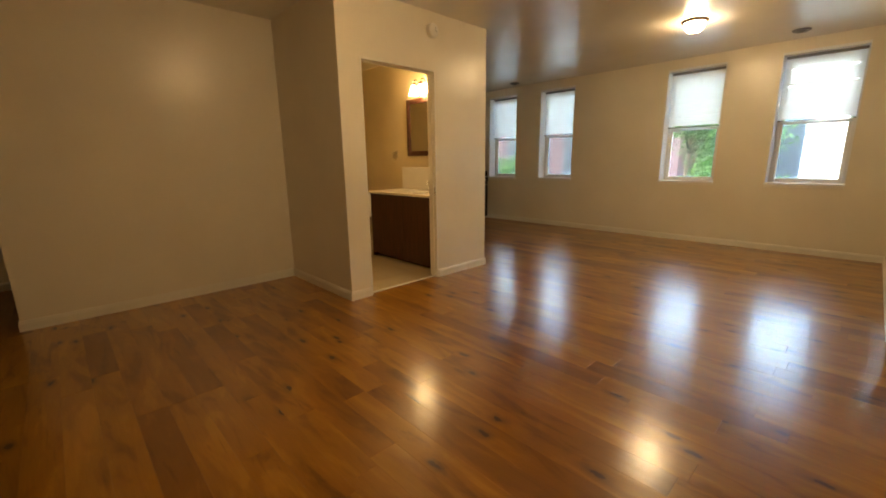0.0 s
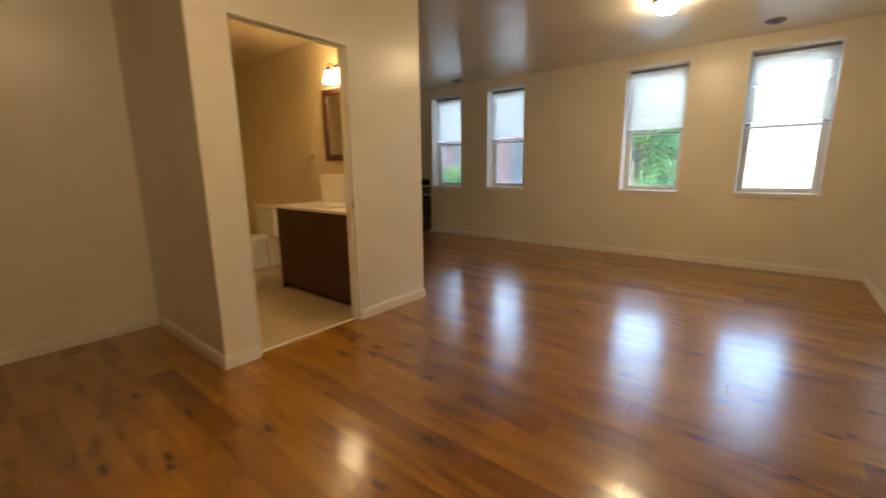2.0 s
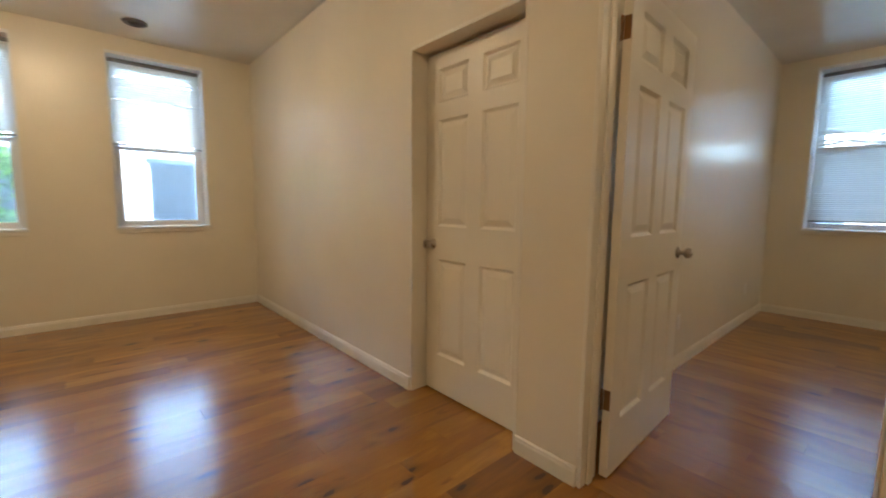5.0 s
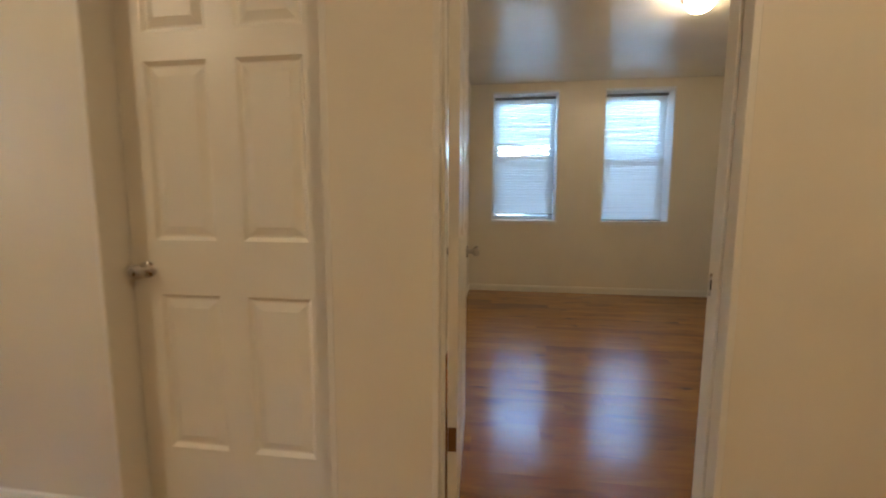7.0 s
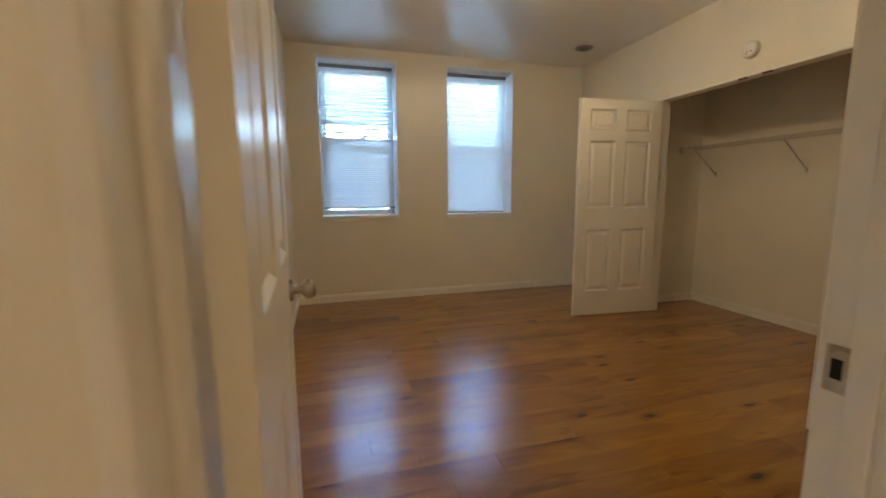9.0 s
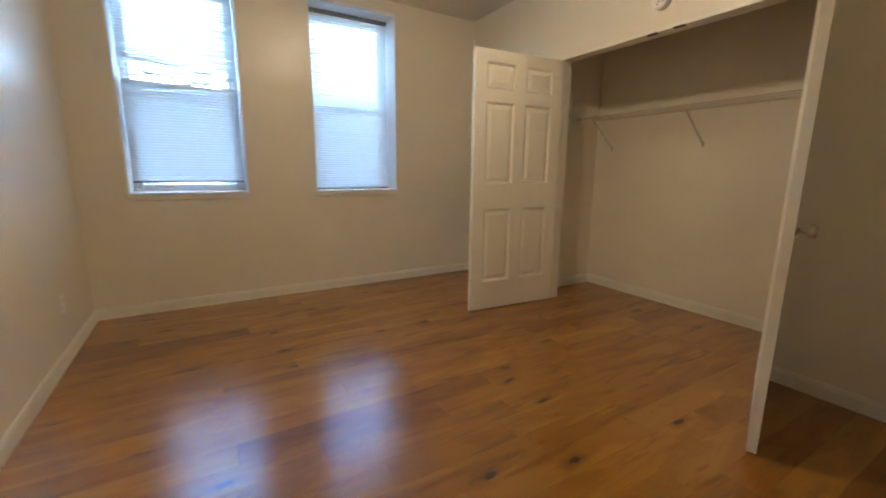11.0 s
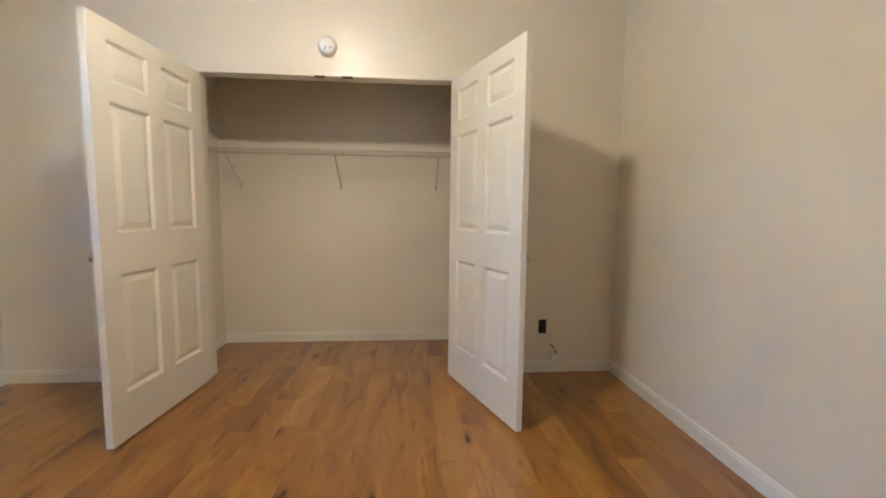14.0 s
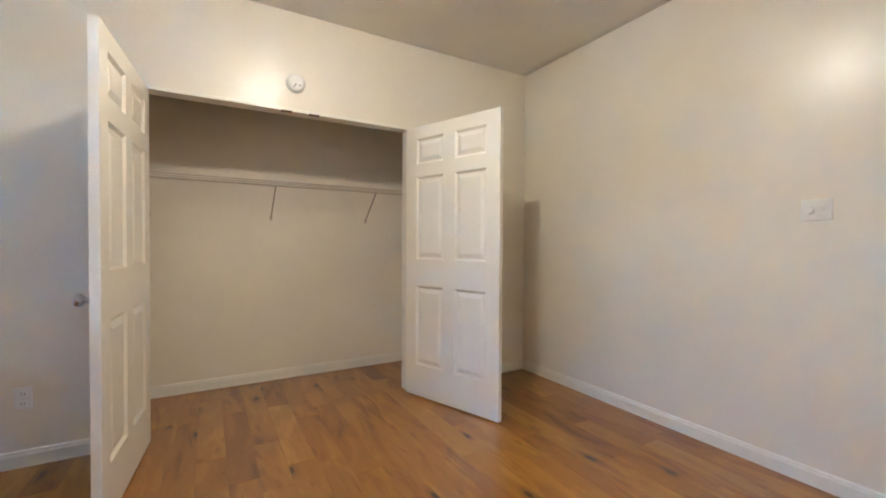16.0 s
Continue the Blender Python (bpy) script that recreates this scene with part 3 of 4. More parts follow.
for i, (a, b) in enumerate(BED_WINDOWS):
    m = Matrix.Translation((XE, (a + b) / 2, BZ0)) @ Matrix.Rotation(radians(-90), 4, "Z")
    window("window_%d" % (i + 5), m, b - a, BZ1 - BZ0, 0.23, "white vinyl double-hung window behind a lowered blind", M_SCREEN_THIN)
    if i == 0:
        blind(m, b - a, BZ1 - BZ0, 1.545, 0.23, "white mini blind nearly closed with a tangled broken stretch", "blinds in the bedroom", 66, {}, (0.845, 1.010), M_SLAT_BED)
    else:
        blind(m, b - a, BZ1 - BZ0, 1.62, 0.23, "white mini blind fully lowered over the window", "blinds in the bedroom", 65, {}, (), M_SLAT_BED)


# ---- doors ----
def knob(parent, x, y, z, out, lock=False):
    """A round knob on a rose; out: +1 or -1 along the leaf's local y."""
    prof = [(0.0, 0.0), (0.031, 0.0), (0.031, 0.004), (0.026, 0.009), (0.013, 0.011), (0.011, 0.026), (0.016, 0.034), (0.025, 0.040), (0.0275, 0.050), (0.025, 0.060), (0.015, 0.066), (0.0, 0.067)]
    k = smooth(part("knob", lathe([(r, h * out) for r, h in prof], 24, "y"), M_NICKEL, parent, "satin nickel round knob"))
    k.location = (x, y, z)
    return k


def door_leaf(name, m, w, label, h=2.03, t=0.035, knobs=(1, -1), hinges=(0.20, 1.02, 1.80), mirror=False, category="door", group="", kind="structure", hinge_side=1):
    """A moulded six-panel leaf. Local x from the hinge to the free edge, y through the thickness (0 to t), z up."""
    s, mu = 0.105, 0.105
    p = (w - 2 * s - mu) / 2
    xs = [0, s, s + p, s + p + mu, s + 2 * p + mu, w]
    zs = [0, 0.235, 0.835, 1.035, 1.655, 1.750, 1.940, h]
    bm = bmesh.new()
    top = empty(name, m, label, category, group, kind)
    panels = []
    for i in range(5):
        for j in range(7):
            if i in (1, 3) and j in (1, 3, 5):
                panels.append((xs[i], xs[i + 1], zs[j], zs[j + 1]))
                continue
            for y in (0, t):
                bm.faces.new([bm.verts.new((x, y, z)) for x, z in ((xs[i], zs[j]), (xs[i + 1], zs[j]), (xs[i + 1], zs[j + 1]), (xs[i], zs[j + 1]))])
    for x in (0, w):
        bm.faces.new([bm.verts.new(v) for v in ((x, 0, 0), (x, t, 0), (x, t, h), (x, 0, h))])
    for z in (0, h):
        bm.faces.new([bm.verts.new(v) for v in ((0, 0, z), (w, 0, z), (w, t, z), (0, t, z))])
    bmesh.ops.remove_doubles(bm, verts=bm.verts, dist=1e-5)
    part("leaf_frame", bm, M_DOOR, top)
    for x0, x1, z0, z1 in panels:
        bm = bmesh.new()
        for y, sgn in ((0, 1), (t, -1)):
            rings = []
            for inset, depth in ((0, 0), (0.005, 0.004), (0.014, 0.0125), (0.022, 0.0125), (0.050, 0.003)):
                rings.append([bm.verts.new((x, y + sgn * depth, z)) for x, z in ((x0 + inset, z0 + inset), (x1 - inset, z0 + inset), (x1 - inset, z1 - inset), (x0 + inset, z1 - inset))])
            for a, b in zip(rings, rings[1:]):
                for k in range(4):
                    bm.faces.new((a[k], a[(k + 1) % 4], b[(k + 1) % 4], b[k]))
            bm.faces.new(rings[-1])
        part("panel", bm, M_DOOR, top)
    for o in knobs:
        knob(top, w - 0.062, t if o > 0 else 0.0, 0.925, o)
    if kind == "structure":
        part("latch_plate", box(w, w + 0.0015, t / 2 - 0.012, t / 2 + 0.012, 0.895, 0.955), M_NICKEL, top)
    for z in hinges:
        y = t if hinge_side > 0 else 0.0
        bm = tube([(-0.004, y + 0.004 * hinge_side, z - 0.045), (-0.004, y + 0.004 * hinge_side, z + 0.045)], 0.006, 10)
        box(-0.0025, 0.0, t * 0.1, t * 0.9, z - 0.044, z + 0.044, bm=bm)
        box(-0.020, -0.002, y - 0.0015, y + 0.002, z - 0.044, z + 0.044, bm=bm)
        part("hinge", bm, M_BRASS, top, "brown aged metal hinge")
    return top


def jamb(name, axis, a, b, u0, u1, h, mat, label, stop=None, t=0.020):
    """The boards that line a doorway: two posts, a head and thin stops."""
    def bx(bm, w0, w1, v0, v1, z0, z1):
        return box(w0, w1, v0, v1, z0, z1, 0.002, bm=bm) if axis == "x" else box(v0, v1, w0, w1, z0, z1, 0.002, bm=bm)
    top = tagged(part(name, bx(bmesh.new(), a, b, u0 + t, u1 - t, h - t, h), mat), label, "door frame", kind="structure")
    part("post", bx(bmesh.new(), a, b, u0, u0 + t, 0, h), mat, top)
    part("post", bx(bmesh.new(), a, b, u1 - t, u1, 0, h), mat, top)
    if stop:
        bm = bmesh.new()
        bx(bm, stop[0], stop[1], u0 + t, u0 + t + 0.011, 0, h - t)
        bx(bm, stop[0], stop[1], u1 - t - 0.011, u1 - t, 0, h - t)
        bx(bm, stop[0], stop[1], u0 + t + 0.011, u1 - t - 0.011, h - t - 0.011, h - t)
        part("door_stop", bm, mat, top)
    return top


def leaf_pose(hx, hy, ang, z=0.010):
    return Matrix.Translation((hx, hy, z)) @ Matrix.Rotation(radians(ang), 4, "Z")


# hall closet door, shut, set back in the east wall of the living room
jamb("frame_hall_closet", "x", -0.002, WT + 0.03, 0.650, 1.498, 2.075, M_TRIM, "white painted wooden frame of the closet door")
door_leaf("door_1", leaf_pose(0.146, 0.674, 90), 0.798, "white six-panel door, shut, deep in its frame", knobs=(1,), hinges=())
# bedroom door, open against the bedroom's north wall
bed_jamb = jamb("frame_bedroom", "x", -0.003, WT + 0.003, -0.525, 0.330, 2.075, M_TRIM, "cream painted wooden frame of the bedroom door", stop=(0.045, 0.080))
part("strike_plate", box(0.082, 0.112, -0.5055, -0.503, 0.905, 0.975, 0.0), M_NICKEL, bed_jamb, "nickel strike plate")
part("strike_hole_shade", box(0.090, 0.104, -0.5032, -0.5022, 0.925, 0.955), M_HOLE_SHADE_CORD, bed_jamb)
door_leaf("door_2", leaf_pose(0.135, 0.264, 2.6), 0.800, "white six-panel door standing open against the wall", hinges=(0.345, 1.85))
# bathroom doorway
bath_jamb = jamb("frame_bathroom", "x", XC - 0.112, XC + 0.002, -0.452, 0.445, 2.175, M_TRIM, "cream painted wooden frame of the bathroom doorway", stop=(XC - 0.07, XC - 0.035))
part("strike_plate", box(XC - 0.032, XC - 0.004, 0.4225, 0.4255, 0.93, 1.00), M_NICKEL, bath_jamb, "nickel strike plate")
# closet frame and its pair of doors
jamb("frame_closet", "y", YCL - 0.103, YCL + 0.004, 1.290, 3.000, 2.070, M_TRIM, "white painted frame round the closet opening", t=0.022)
A1, A2 = 85.2, 109.8
door_leaf("closet_door", leaf_pose(2.990, YCL + 0.012, A1), 0.838, "white six-panel closet door standing wide open", knobs=(-1,), hinges=(0.20, 1.80), category="door", group="pair of closet doors", kind="", hinge_side=-1)
door_leaf("closet_door", leaf_pose(1.300, YCL + 0.014, A2) @ Matrix.Translation((0, -0.035, 0)), 0.846, "white six-panel closet door half open beside the corner", knobs=(1,), hinges=(0.20, 1.80), category="door", group="pair of closet doors", kind="", hinge_side=1)
catch = empty("ball_catch", Matrix.Translation((1.99, YCL, 2.044)), "two small brown catch plates under the closet head", "catch")
for x in (0.0, 0.18):
    part("catch_plate", box(x, x + 0.07, -0.02, 0.0065, 0.0, 0.008, 0.001), M_BRONZE, catch)

# ---- closet shelf ----
shelf = empty("wire_shelf", pose(0, 0, 0), "cream coated wire closet shelf on three diagonal braces", "shelf")
SX0, SX1, SZ, SD = 0.984, 3.216, 1.642, 0.300
for y, z, r in ((YCB + 0.012, SZ, 0.0030), (YCB + 0.11, SZ - 0.004, 0.0026), (YCB + 0.21, SZ - 0.004, 0.0026), (YCB + SD, SZ, 0.0034), (YCB + SD + 0.004, SZ - 0.034, 0.0034)):
    part("long_rod", tube([(SX0, y, z), (SX1, y, z)], r, 8), M_WIRE, shelf)
wire = part("cross_wire", tube([(0, YCB + 0.010, SZ + 0.004), (0, YCB + SD, SZ + 0.004), (0, YCB + SD + 0.007, SZ - 0.002), (0, YCB + SD + 0.007, SZ - 0.036)], 0.0015, 5), M_WIRE, shelf)
wire.location = (SX0 + 0.01, 0, 0)
for k in range(1, int((SX1 - SX0) / 0.0265)):
    o = new("cross_wire", wire.data)
    o.parent = shelf
    o.location = (SX0 + 0.01 + k * 0.0265, 0, 0)
for x in (1.380, 2.205, 3.040):
    bm = tube([(x, YCB + 0.006, 1.372), (x, YCB + 0.15, 1.490), (x, YCB + SD - 0.004, SZ - 0.030)], 0.0055, 8)
    box(x - 0.010, x + 0.010, YCB + 0.001, YCB + 0.005, 1.350, 1.392, bm=bm)
    part("brace", bm, M_WIRE, shelf, "cream metal diagonal brace")
for x in (SX0, SX1 - 0.012):
    part("end_bracket", box(x, x + 0.012, YCB + SD - 0.03, YCB + SD + 0.015, SZ - 0.05, SZ + 0.012, 0.003), M_WIRE, shelf)


# ---- fixtures ----
def ceiling_lamp(x, y, label, lit=None):
    top = empty("ceiling_light", Matrix.Translation((x, y, CEIL)), label, "lamp", "flush ceiling lights")
    smooth(part("pan", lathe([(0.000, 0.004), (0.119, 0.004), (0.128, -0.006), (0.129, -0.019), (0.120, -0.030), (0.108, -0.034), (0.107, -0.024), (0.000, -0.024)], 40), M_BRONZE, top, "brown metal rim"))
    smooth(part("shade", lathe([(0.101, -0.025), (0.101, -0.046), (0.094, -0.072), (0.081, -0.096), (0.061, -0.114), (0.035, -0.122), (0.000, -0.125)], 40), lit or M_DOME, top, "lit frosted glass dome"))
    part("finial", lathe([(0.000, -0.122), (0.008, -0.124), (0.008, -0.130), (0.004, -0.135), (0.000, -0.137)], 16), M_BRONZE, top)
    return top


ceiling_lamp(-1.80, 2.715, "lit flush ceiling light with a frosted glass dome")
ceiling_lamp(-1.85, -0.90, "dimly lit flush ceiling light with a glass dome", M_DOME_DIM)
ceiling_lamp(2.195, -1.305, "lit flush ceiling light with a frosted glass dome", M_DOME_BED)


def air_vent(x, y):
    top = empty("ceiling_vent", Matrix.Translation((x, y, CEIL - 0.004)) @ Matrix.Diagonal((0.86, 0.86, 1, 1)), "round grey metal air diffuser in the ceiling", "vent", "round ceiling vents")
    part("throat_shade", lathe([(0.0, 0.0), (0.075, 0.0), (0.075, -0.006), (0.0, -0.006)], 32), M_HOLE_SHADE_CORD, top)
    smooth(part("rim", lathe([(0.078, 0.002), (0.102, 0.002), (0.104, -0.008), (0.092, -0.016), (0.078, -0.012)], 36), M_GREYMETAL, top))
    for r in (0.062, 0.040, 0.018):
        smooth(part("ring", lathe([(r - 0.012, -0.010), (r - 0.002, -0.024), (r + 0.004, -0.024), (r + 0.004, -0.021), (r - 0.010, -0.008)], 28), M_GREYMETAL, top))
    return top


for x, y in ((-1.06, 4.05), (-5.25, 4.17), (3.66, -2.50)):
    air_vent(x, y)


def smoke_alarm(m, label, r=0.062):
    top = empty("smoke_alarm", m, label, "smoke alarm", "round smoke alarms")
    smooth(part("base", lathe([(0.0, 0.0), (r, 0.0), (r, 0.012), (r - 0.003, 0.014), (0.0, 0.014)], 36), M_PLASTIC, top))
    smooth(part("cover", lathe([(r - 0.004, 0.012), (r - 0.002, 0.026), (r - 0.014, 0.036), (r * 0.5, 0.040), (0.0, 0.041)], 36), M_PLASTIC, top))
    for a, b in ((0.012, 0.030), (-0.022, 0.018), (0.004, 0.016)):
        part("vent_hole_shade", lathe([(0.0, 0.0385), (0.0045, 0.0385), (0.0045, 0.0425), (0.0, 0.0425)], 12), M_HOLE_SHADE_CORD, top).location = (a, b, 0)
    return top


smoke_alarm(Matrix.Translation((2.150, YCL, 2.238)) @ Matrix.Rotation(radians(-90), 4, "X"), "white round smoke alarm on the wall above the closet")
smoke_alarm(Matrix.Translation((XC, 0.405, 2.535)) @ Matrix.Rotation(radians(90), 4, "Y"), "cream round smoke alarm high on the wall", 0.07)


def outlet(m, label):
    """A duplex socket. Local x and z in the wall, y out of it."""
    top = empty("wall_outlet", m, label, "outlet", "white wall outlets")
    part("cover_plate", box(-0.035, 0.035, 0.0, 0.006, -0.057, 0.057, 0.003), M_PLASTIC, top)
    for z in (-0.026, 0.026):
        s = part("socket", box(-0.016, 0.016, 0.006, 0.0085, z - 0.014, z + 0.014, 0.002), M_PLASTIC, top)
        part("slot_shade", box(-0.008, -0.0055, 0.0085, 0.0088, z - 0.006, z + 0.005), M_HOLE_SHADE_CORD, s)
        part("slot_shade", box(0.0055, 0.008, 0.0085, 0.0088, z - 0.006, z + 0.005), M_HOLE_SHADE_CORD, s)
    return top


TURN = Matrix.Rotation(radians(180), 4, "Z")
for x in (1.70, 3.55):
    outlet(Matrix.Translation((x, YBN, 0.345)) @ TURN, "white duplex outlet low on the bedroom wall")
outlet(Matrix.Translation((3.49, YCL, 0.355)), "white duplex outlet low beside the closet")
sw = empty("light_switch", Matrix.Translation((WT, -0.810, 1.338)) @ Matrix.Rotation(radians(-90), 4, "Z"), "white two-gang switch plate with a round dimmer knob", "switch")
part("cover_plate", box(-0.060, 0.060, 0.0, 0.006, -0.051, 0.051, 0.003), M_PLASTIC, sw)
part("toggle_plate", box(-0.042, -0.012, 0.006, 0.0085, -0.034, 0.034, 0.002), M_PLASTIC, sw)
part("toggle", box(-0.032, -0.022, 0.0085, 0.018, -0.004, 0.014, 0.003), M_PLASTIC, sw)
dm = part("dimmer_knob", lathe([(0.0, 0.006), (0.020, 0.006), (0.018, 0.022), (0.0, 0.023)], 24, "y"), M_PLASTIC, sw)
dm.location = (0.026, 0, 0)

jb = empty("junction_box", Matrix.Translation((0.643, YCL, 0.340)), "open dark junction box without a cover plate", "outlet")
part("rim", box(-0.030, 0.030, 0.0005, 0.003, -0.052, 0.052), M_GREYMETAL, jb)
part("cavity_shade", box(-0.026, 0.026, 0.003, 0.0036, -0.048, 0.048), M_HOLE_SHADE_CORD, jb)
for dx in (-0.010, 0.006):
    part("wire", tube([(dx, 0.004, 0.03), (dx + 0.004, 0.016, 0.0), (dx, 0.008, -0.03)], 0.0022, 6), M_BRONZE, jb)
cb = empty("loose_cable", pose(0, 0, 0), "short black cable end over a small white jack", "cable")
part("jack", box(0.485, 0.580, YCL + 0.0135, YCL + 0.030, 0.088, 0.138, 0.004), M_PLASTIC, cb)
part("cord", tube([(0.585, YCL + 0.004, 0.205), (0.566, YCL + 0.018, 0.195), (0.545, YCL + 0.026, 0.165), (0.540, YCL + 0.024, 0.125)], 0.004, 8), M_HOLE_SHADE_CORD, cb)
part("cord_cover", tube([(0.640, YCL + 0.004, 0.286), (0.625, YCL + 0.006, 0.25), (0.590, YCL + 0.006, 0.208)], 0.005, 8), M_PLASTIC, cb)

# ---- kitchen corner ----
KX = -6.19


def base_cabinet(y0, y1, label):
    top = empty("base_cabinet", Matrix.Translation((XW, y0, 0)), label, "cabinet", "kitchen base cabinets")
    w, d = y1 - y0, KX - XW
    part("body", box(0.0, d - 0.02, 0.001, w - 0.001, 0.10, 0.90), M_ESPRESSO, top)
    part("toe_kick", box(0.0, d - 0.08, 0.001, w - 0.001, 0.0, 0.10), M_ESPRESSO, top)
    dr = part("drawer_front", box(d - 0.02, d, 0.004, w - 0.004, 0.74, 0.895, 0.003), M_ESPRESSO, top)
    part("handle", tube([(d + 0.0, w / 2 - 0.06, 0.82), (d + 0.028, w / 2 - 0.05, 0.82), (d + 0.028, w / 2 + 0.05, 0.82), (d, w / 2 + 0.06, 0.82)], 0.005, 8), M_NICKEL, dr)
    do = part("door", box(d - 0.02, d, 0.004, w - 0.004, 0.105, 0.735, 0.003), M_ESPRESSO, top)
    part("handle", tube([(d, 0.05, 0.56), (d + 0.028, 0.05, 0.57), (d + 0.028, 0.05, 0.67), (d, 0.05, 0.68)], 0.005, 8), M_NICKEL, do)


def kitchen_range(y0, y1):
    top = empty("range", Matrix.Translation((XW, y0, 0)), "black kitchen range with a bright oven handle", "range")
    w, d = y1 - y0, KX - XW
    part("body", box(0.02, d - 0.03, 0.002, w - 0.002, 0.03, 0.90, 0.004), M_BLACK, top)
    for x in (0.06, d - 0.09):
        for y in (0.05, w - 0.05):
            part("foot", lathe([(0.0, 0.0), (0.018, 0.0), (0.014, 0.03), (0.0, 0.03)], 12), M_BLACK, top).location = (x, y, 0)
    od = part("oven_door", box(d - 0.03, d + 0.005, 0.006, w - 0.006, 0.24, 0.79, 0.006), M_BLACK, top)
    part("handle", tube([(d + 0.004, 0.06, 0.745), (d + 0.045, 0.07, 0.75), (d + 0.045, w - 0.07, 0.75), (d + 0.004, w - 0.06, 0.745)], 0.011, 10), M_CHROME, od, "chrome bar handle")
    part("drawer", box(d - 0.03, d + 0.003, 0.006, w - 0.006, 0.04, 0.23, 0.005), M_BLACK, top)
    cp = part("control_panel", box(d - 0.03, d + 0.010, 0.004, w - 0.004, 0.80, 0.90, 0.006), M_BLACK, top)
    for i in range(4):
        k = part("knob", lathe([(0.0, 0.0), (0.020, 0.0), (0.017, 0.022), (0.0, 0.023)], 16, "x"), M_CHROME, cp)
        k.location = (d + 0.010, 0.12 + i * (w - 0.24) / 3, 0.85)
    part("cooktop", box(0.02, d + 0.006, 0.002, w - 0.002, 0.90, 0.925, 0.004), M_BLACK, top)
    # narrow chrome strip along the cooktop's front edge
    part("front_strip", box(d + 0.006, d + 0.012, 0.004, w - 0.004, 0.905, 0.925, 0.002), M_CHROME, top, "narrow chrome strip")
    part("side_splash", box(0.05, d - 0.02, w - 0.018, w - 0.002, 0.926, 1.045, 0.003), M_STONE, top)
    part("backguard", box(0.004, 0.05, 0.002, w - 0.002, 0.925, 1.06, 0.006), M_BLACK, top)


kitchen_range(YN - 0.765, YN - 0.004)
base_cabinet(3.165, 3.760, "dark espresso wooden kitchen cabinet beside the range")
base_cabinet(2.565, 3.160, "dark espresso wooden kitchen cabinet beside the range")
base_cabinet(1.965, 2.560, "dark espresso wooden kitchen cabinet")
for y0, y1 in ((1.965, 3.760),):
    ct = tagged(part("countertop", box(XW, KX + 0.025, y0, y1, 0.900, 0.938, 0.004), M_STONE), "dark polished stone countertop on the base cabinets", "countertop")
    part("backsplash", box(XW, XW + 0.02, y0, y1, 0.938, 1.04, 0.002), M_STONE, ct)


def wall_cabinet(y0, y1):
    top = empty("wall_cabinet", Matrix.Translation((XW, y0, 1.395)), "dark espresso wooden cabinet hung on the kitchen wall", "cabinet", "kitchen wall cabinets")
    w = y1 - y0
    part("body", box(0.0, 0.31, 0.001, w - 0.001, 0.0, 0.72), M_ESPRESSO, top)
    do = part("door", box(0.31, 0.33, 0.003, w - 0.003, 0.003, 0.717, 0.003), M_ESPRESSO, top)
    part("handle", tube([(0.33, 0.05, 0.05), (0.357, 0.05, 0.06), (0.357, 0.05, 0.15), (0.33, 0.05, 0.16)], 0.005, 8), M_NICKEL, do)


wall_cabinet(3.165, 3.760)
wall_cabinet(2.565, 3.160)
hd = empty("range_hood", Matrix.Translation((XW, 3.764, 1.40)), "black range hood under a dark kitchen cabinet", "range hood")
part("canopy", box(0.0, 0.42, 0.003, 0.758, 0.0, 0.13, 0.01), M_BLACK, hd)
part("cabinet_box", box(0.0, 0.37, 0.003, 0.758, 0.13, 0.715, 0.003), M_ESPRESSO, hd)

# ---- bathroom ----
BN = YC1 - 0.114
VX0, VX1, VY = -4.885, -3.580, 0.535
slab("floor_bath", XW, XC - 0.055, YC0 + 0.1, YC1 - 0.11, -0.05, 0.004, M_GROUT, "sandy grout between the bathroom tiles", "floor")
van = empty("vanity_cabinet", Matrix.Translation((VX0, VY, 0)), "dark brown wooden vanity under a pale basin top", "vanity")
VW, VD = VX1 - VX0, BN - VY
part("body", box(0.02, VW - 0.005, 0.022, VD, 0.06, 0.865), M_ESPRESSO, van)
part("toe_kick", box(0.05, VW - 0.02, 0.07, VD, 0.006, 0.06), M_ESPRESSO, van)
part("side_panel", box(0.0, 0.02, 0.0, VD, 0.006, 0.865, 0.002), M_ESPRESSO, van)
half = (VW - 0.03) / 2
for i in range(2):
    x0 = 0.022 + i * (half + 0.002)
    part("door", box(x0, x0 + half, 0.0, 0.020, 0.065, 0.860, 0.002), M_ESPRESSO, van)
vt = empty("basin_countertop", Matrix.Translation((VX0, VY, 0.866)), "pale cultured marble vanity top with a tall pale panel behind", "countertop")
part("slab", box(-0.018, VW, -0.022, VD, 0.0, 0.030, 0.006, seg=2), M_MARBLE, vt)
# pale panel behind the top, 30 cm high
part("backsplash", box(-0.015, VW, VD - 0.022, VD - 0.002, 0.030, 0.330, 0.004), M_MARBLE, vt)
bm = lathe([(0.17, 0.0302), (0.20, 0.0302), (0.21, 0.036), (0.20, 0.040), (0.17, 0.036)], 36)
bmesh.ops.scale(bm, vec=(1.15, 0.82, 1), verts=bm.verts)
bn = smooth(part("basin_rim", bm, M_PORCELAIN, vt))
bn.location = (VW * 0.52, VD * 0.50, 0)
fc = empty("basin_faucet", Matrix.Translation((VX0 + VW * 0.52, VY + VD - 0.075, 0.896)), "chrome basin faucet with two handles", "faucet")
part("base", box(-0.08, 0.08, -0.022, 0.022, 0.0, 0.014, 0.006), M_CHROME, fc)
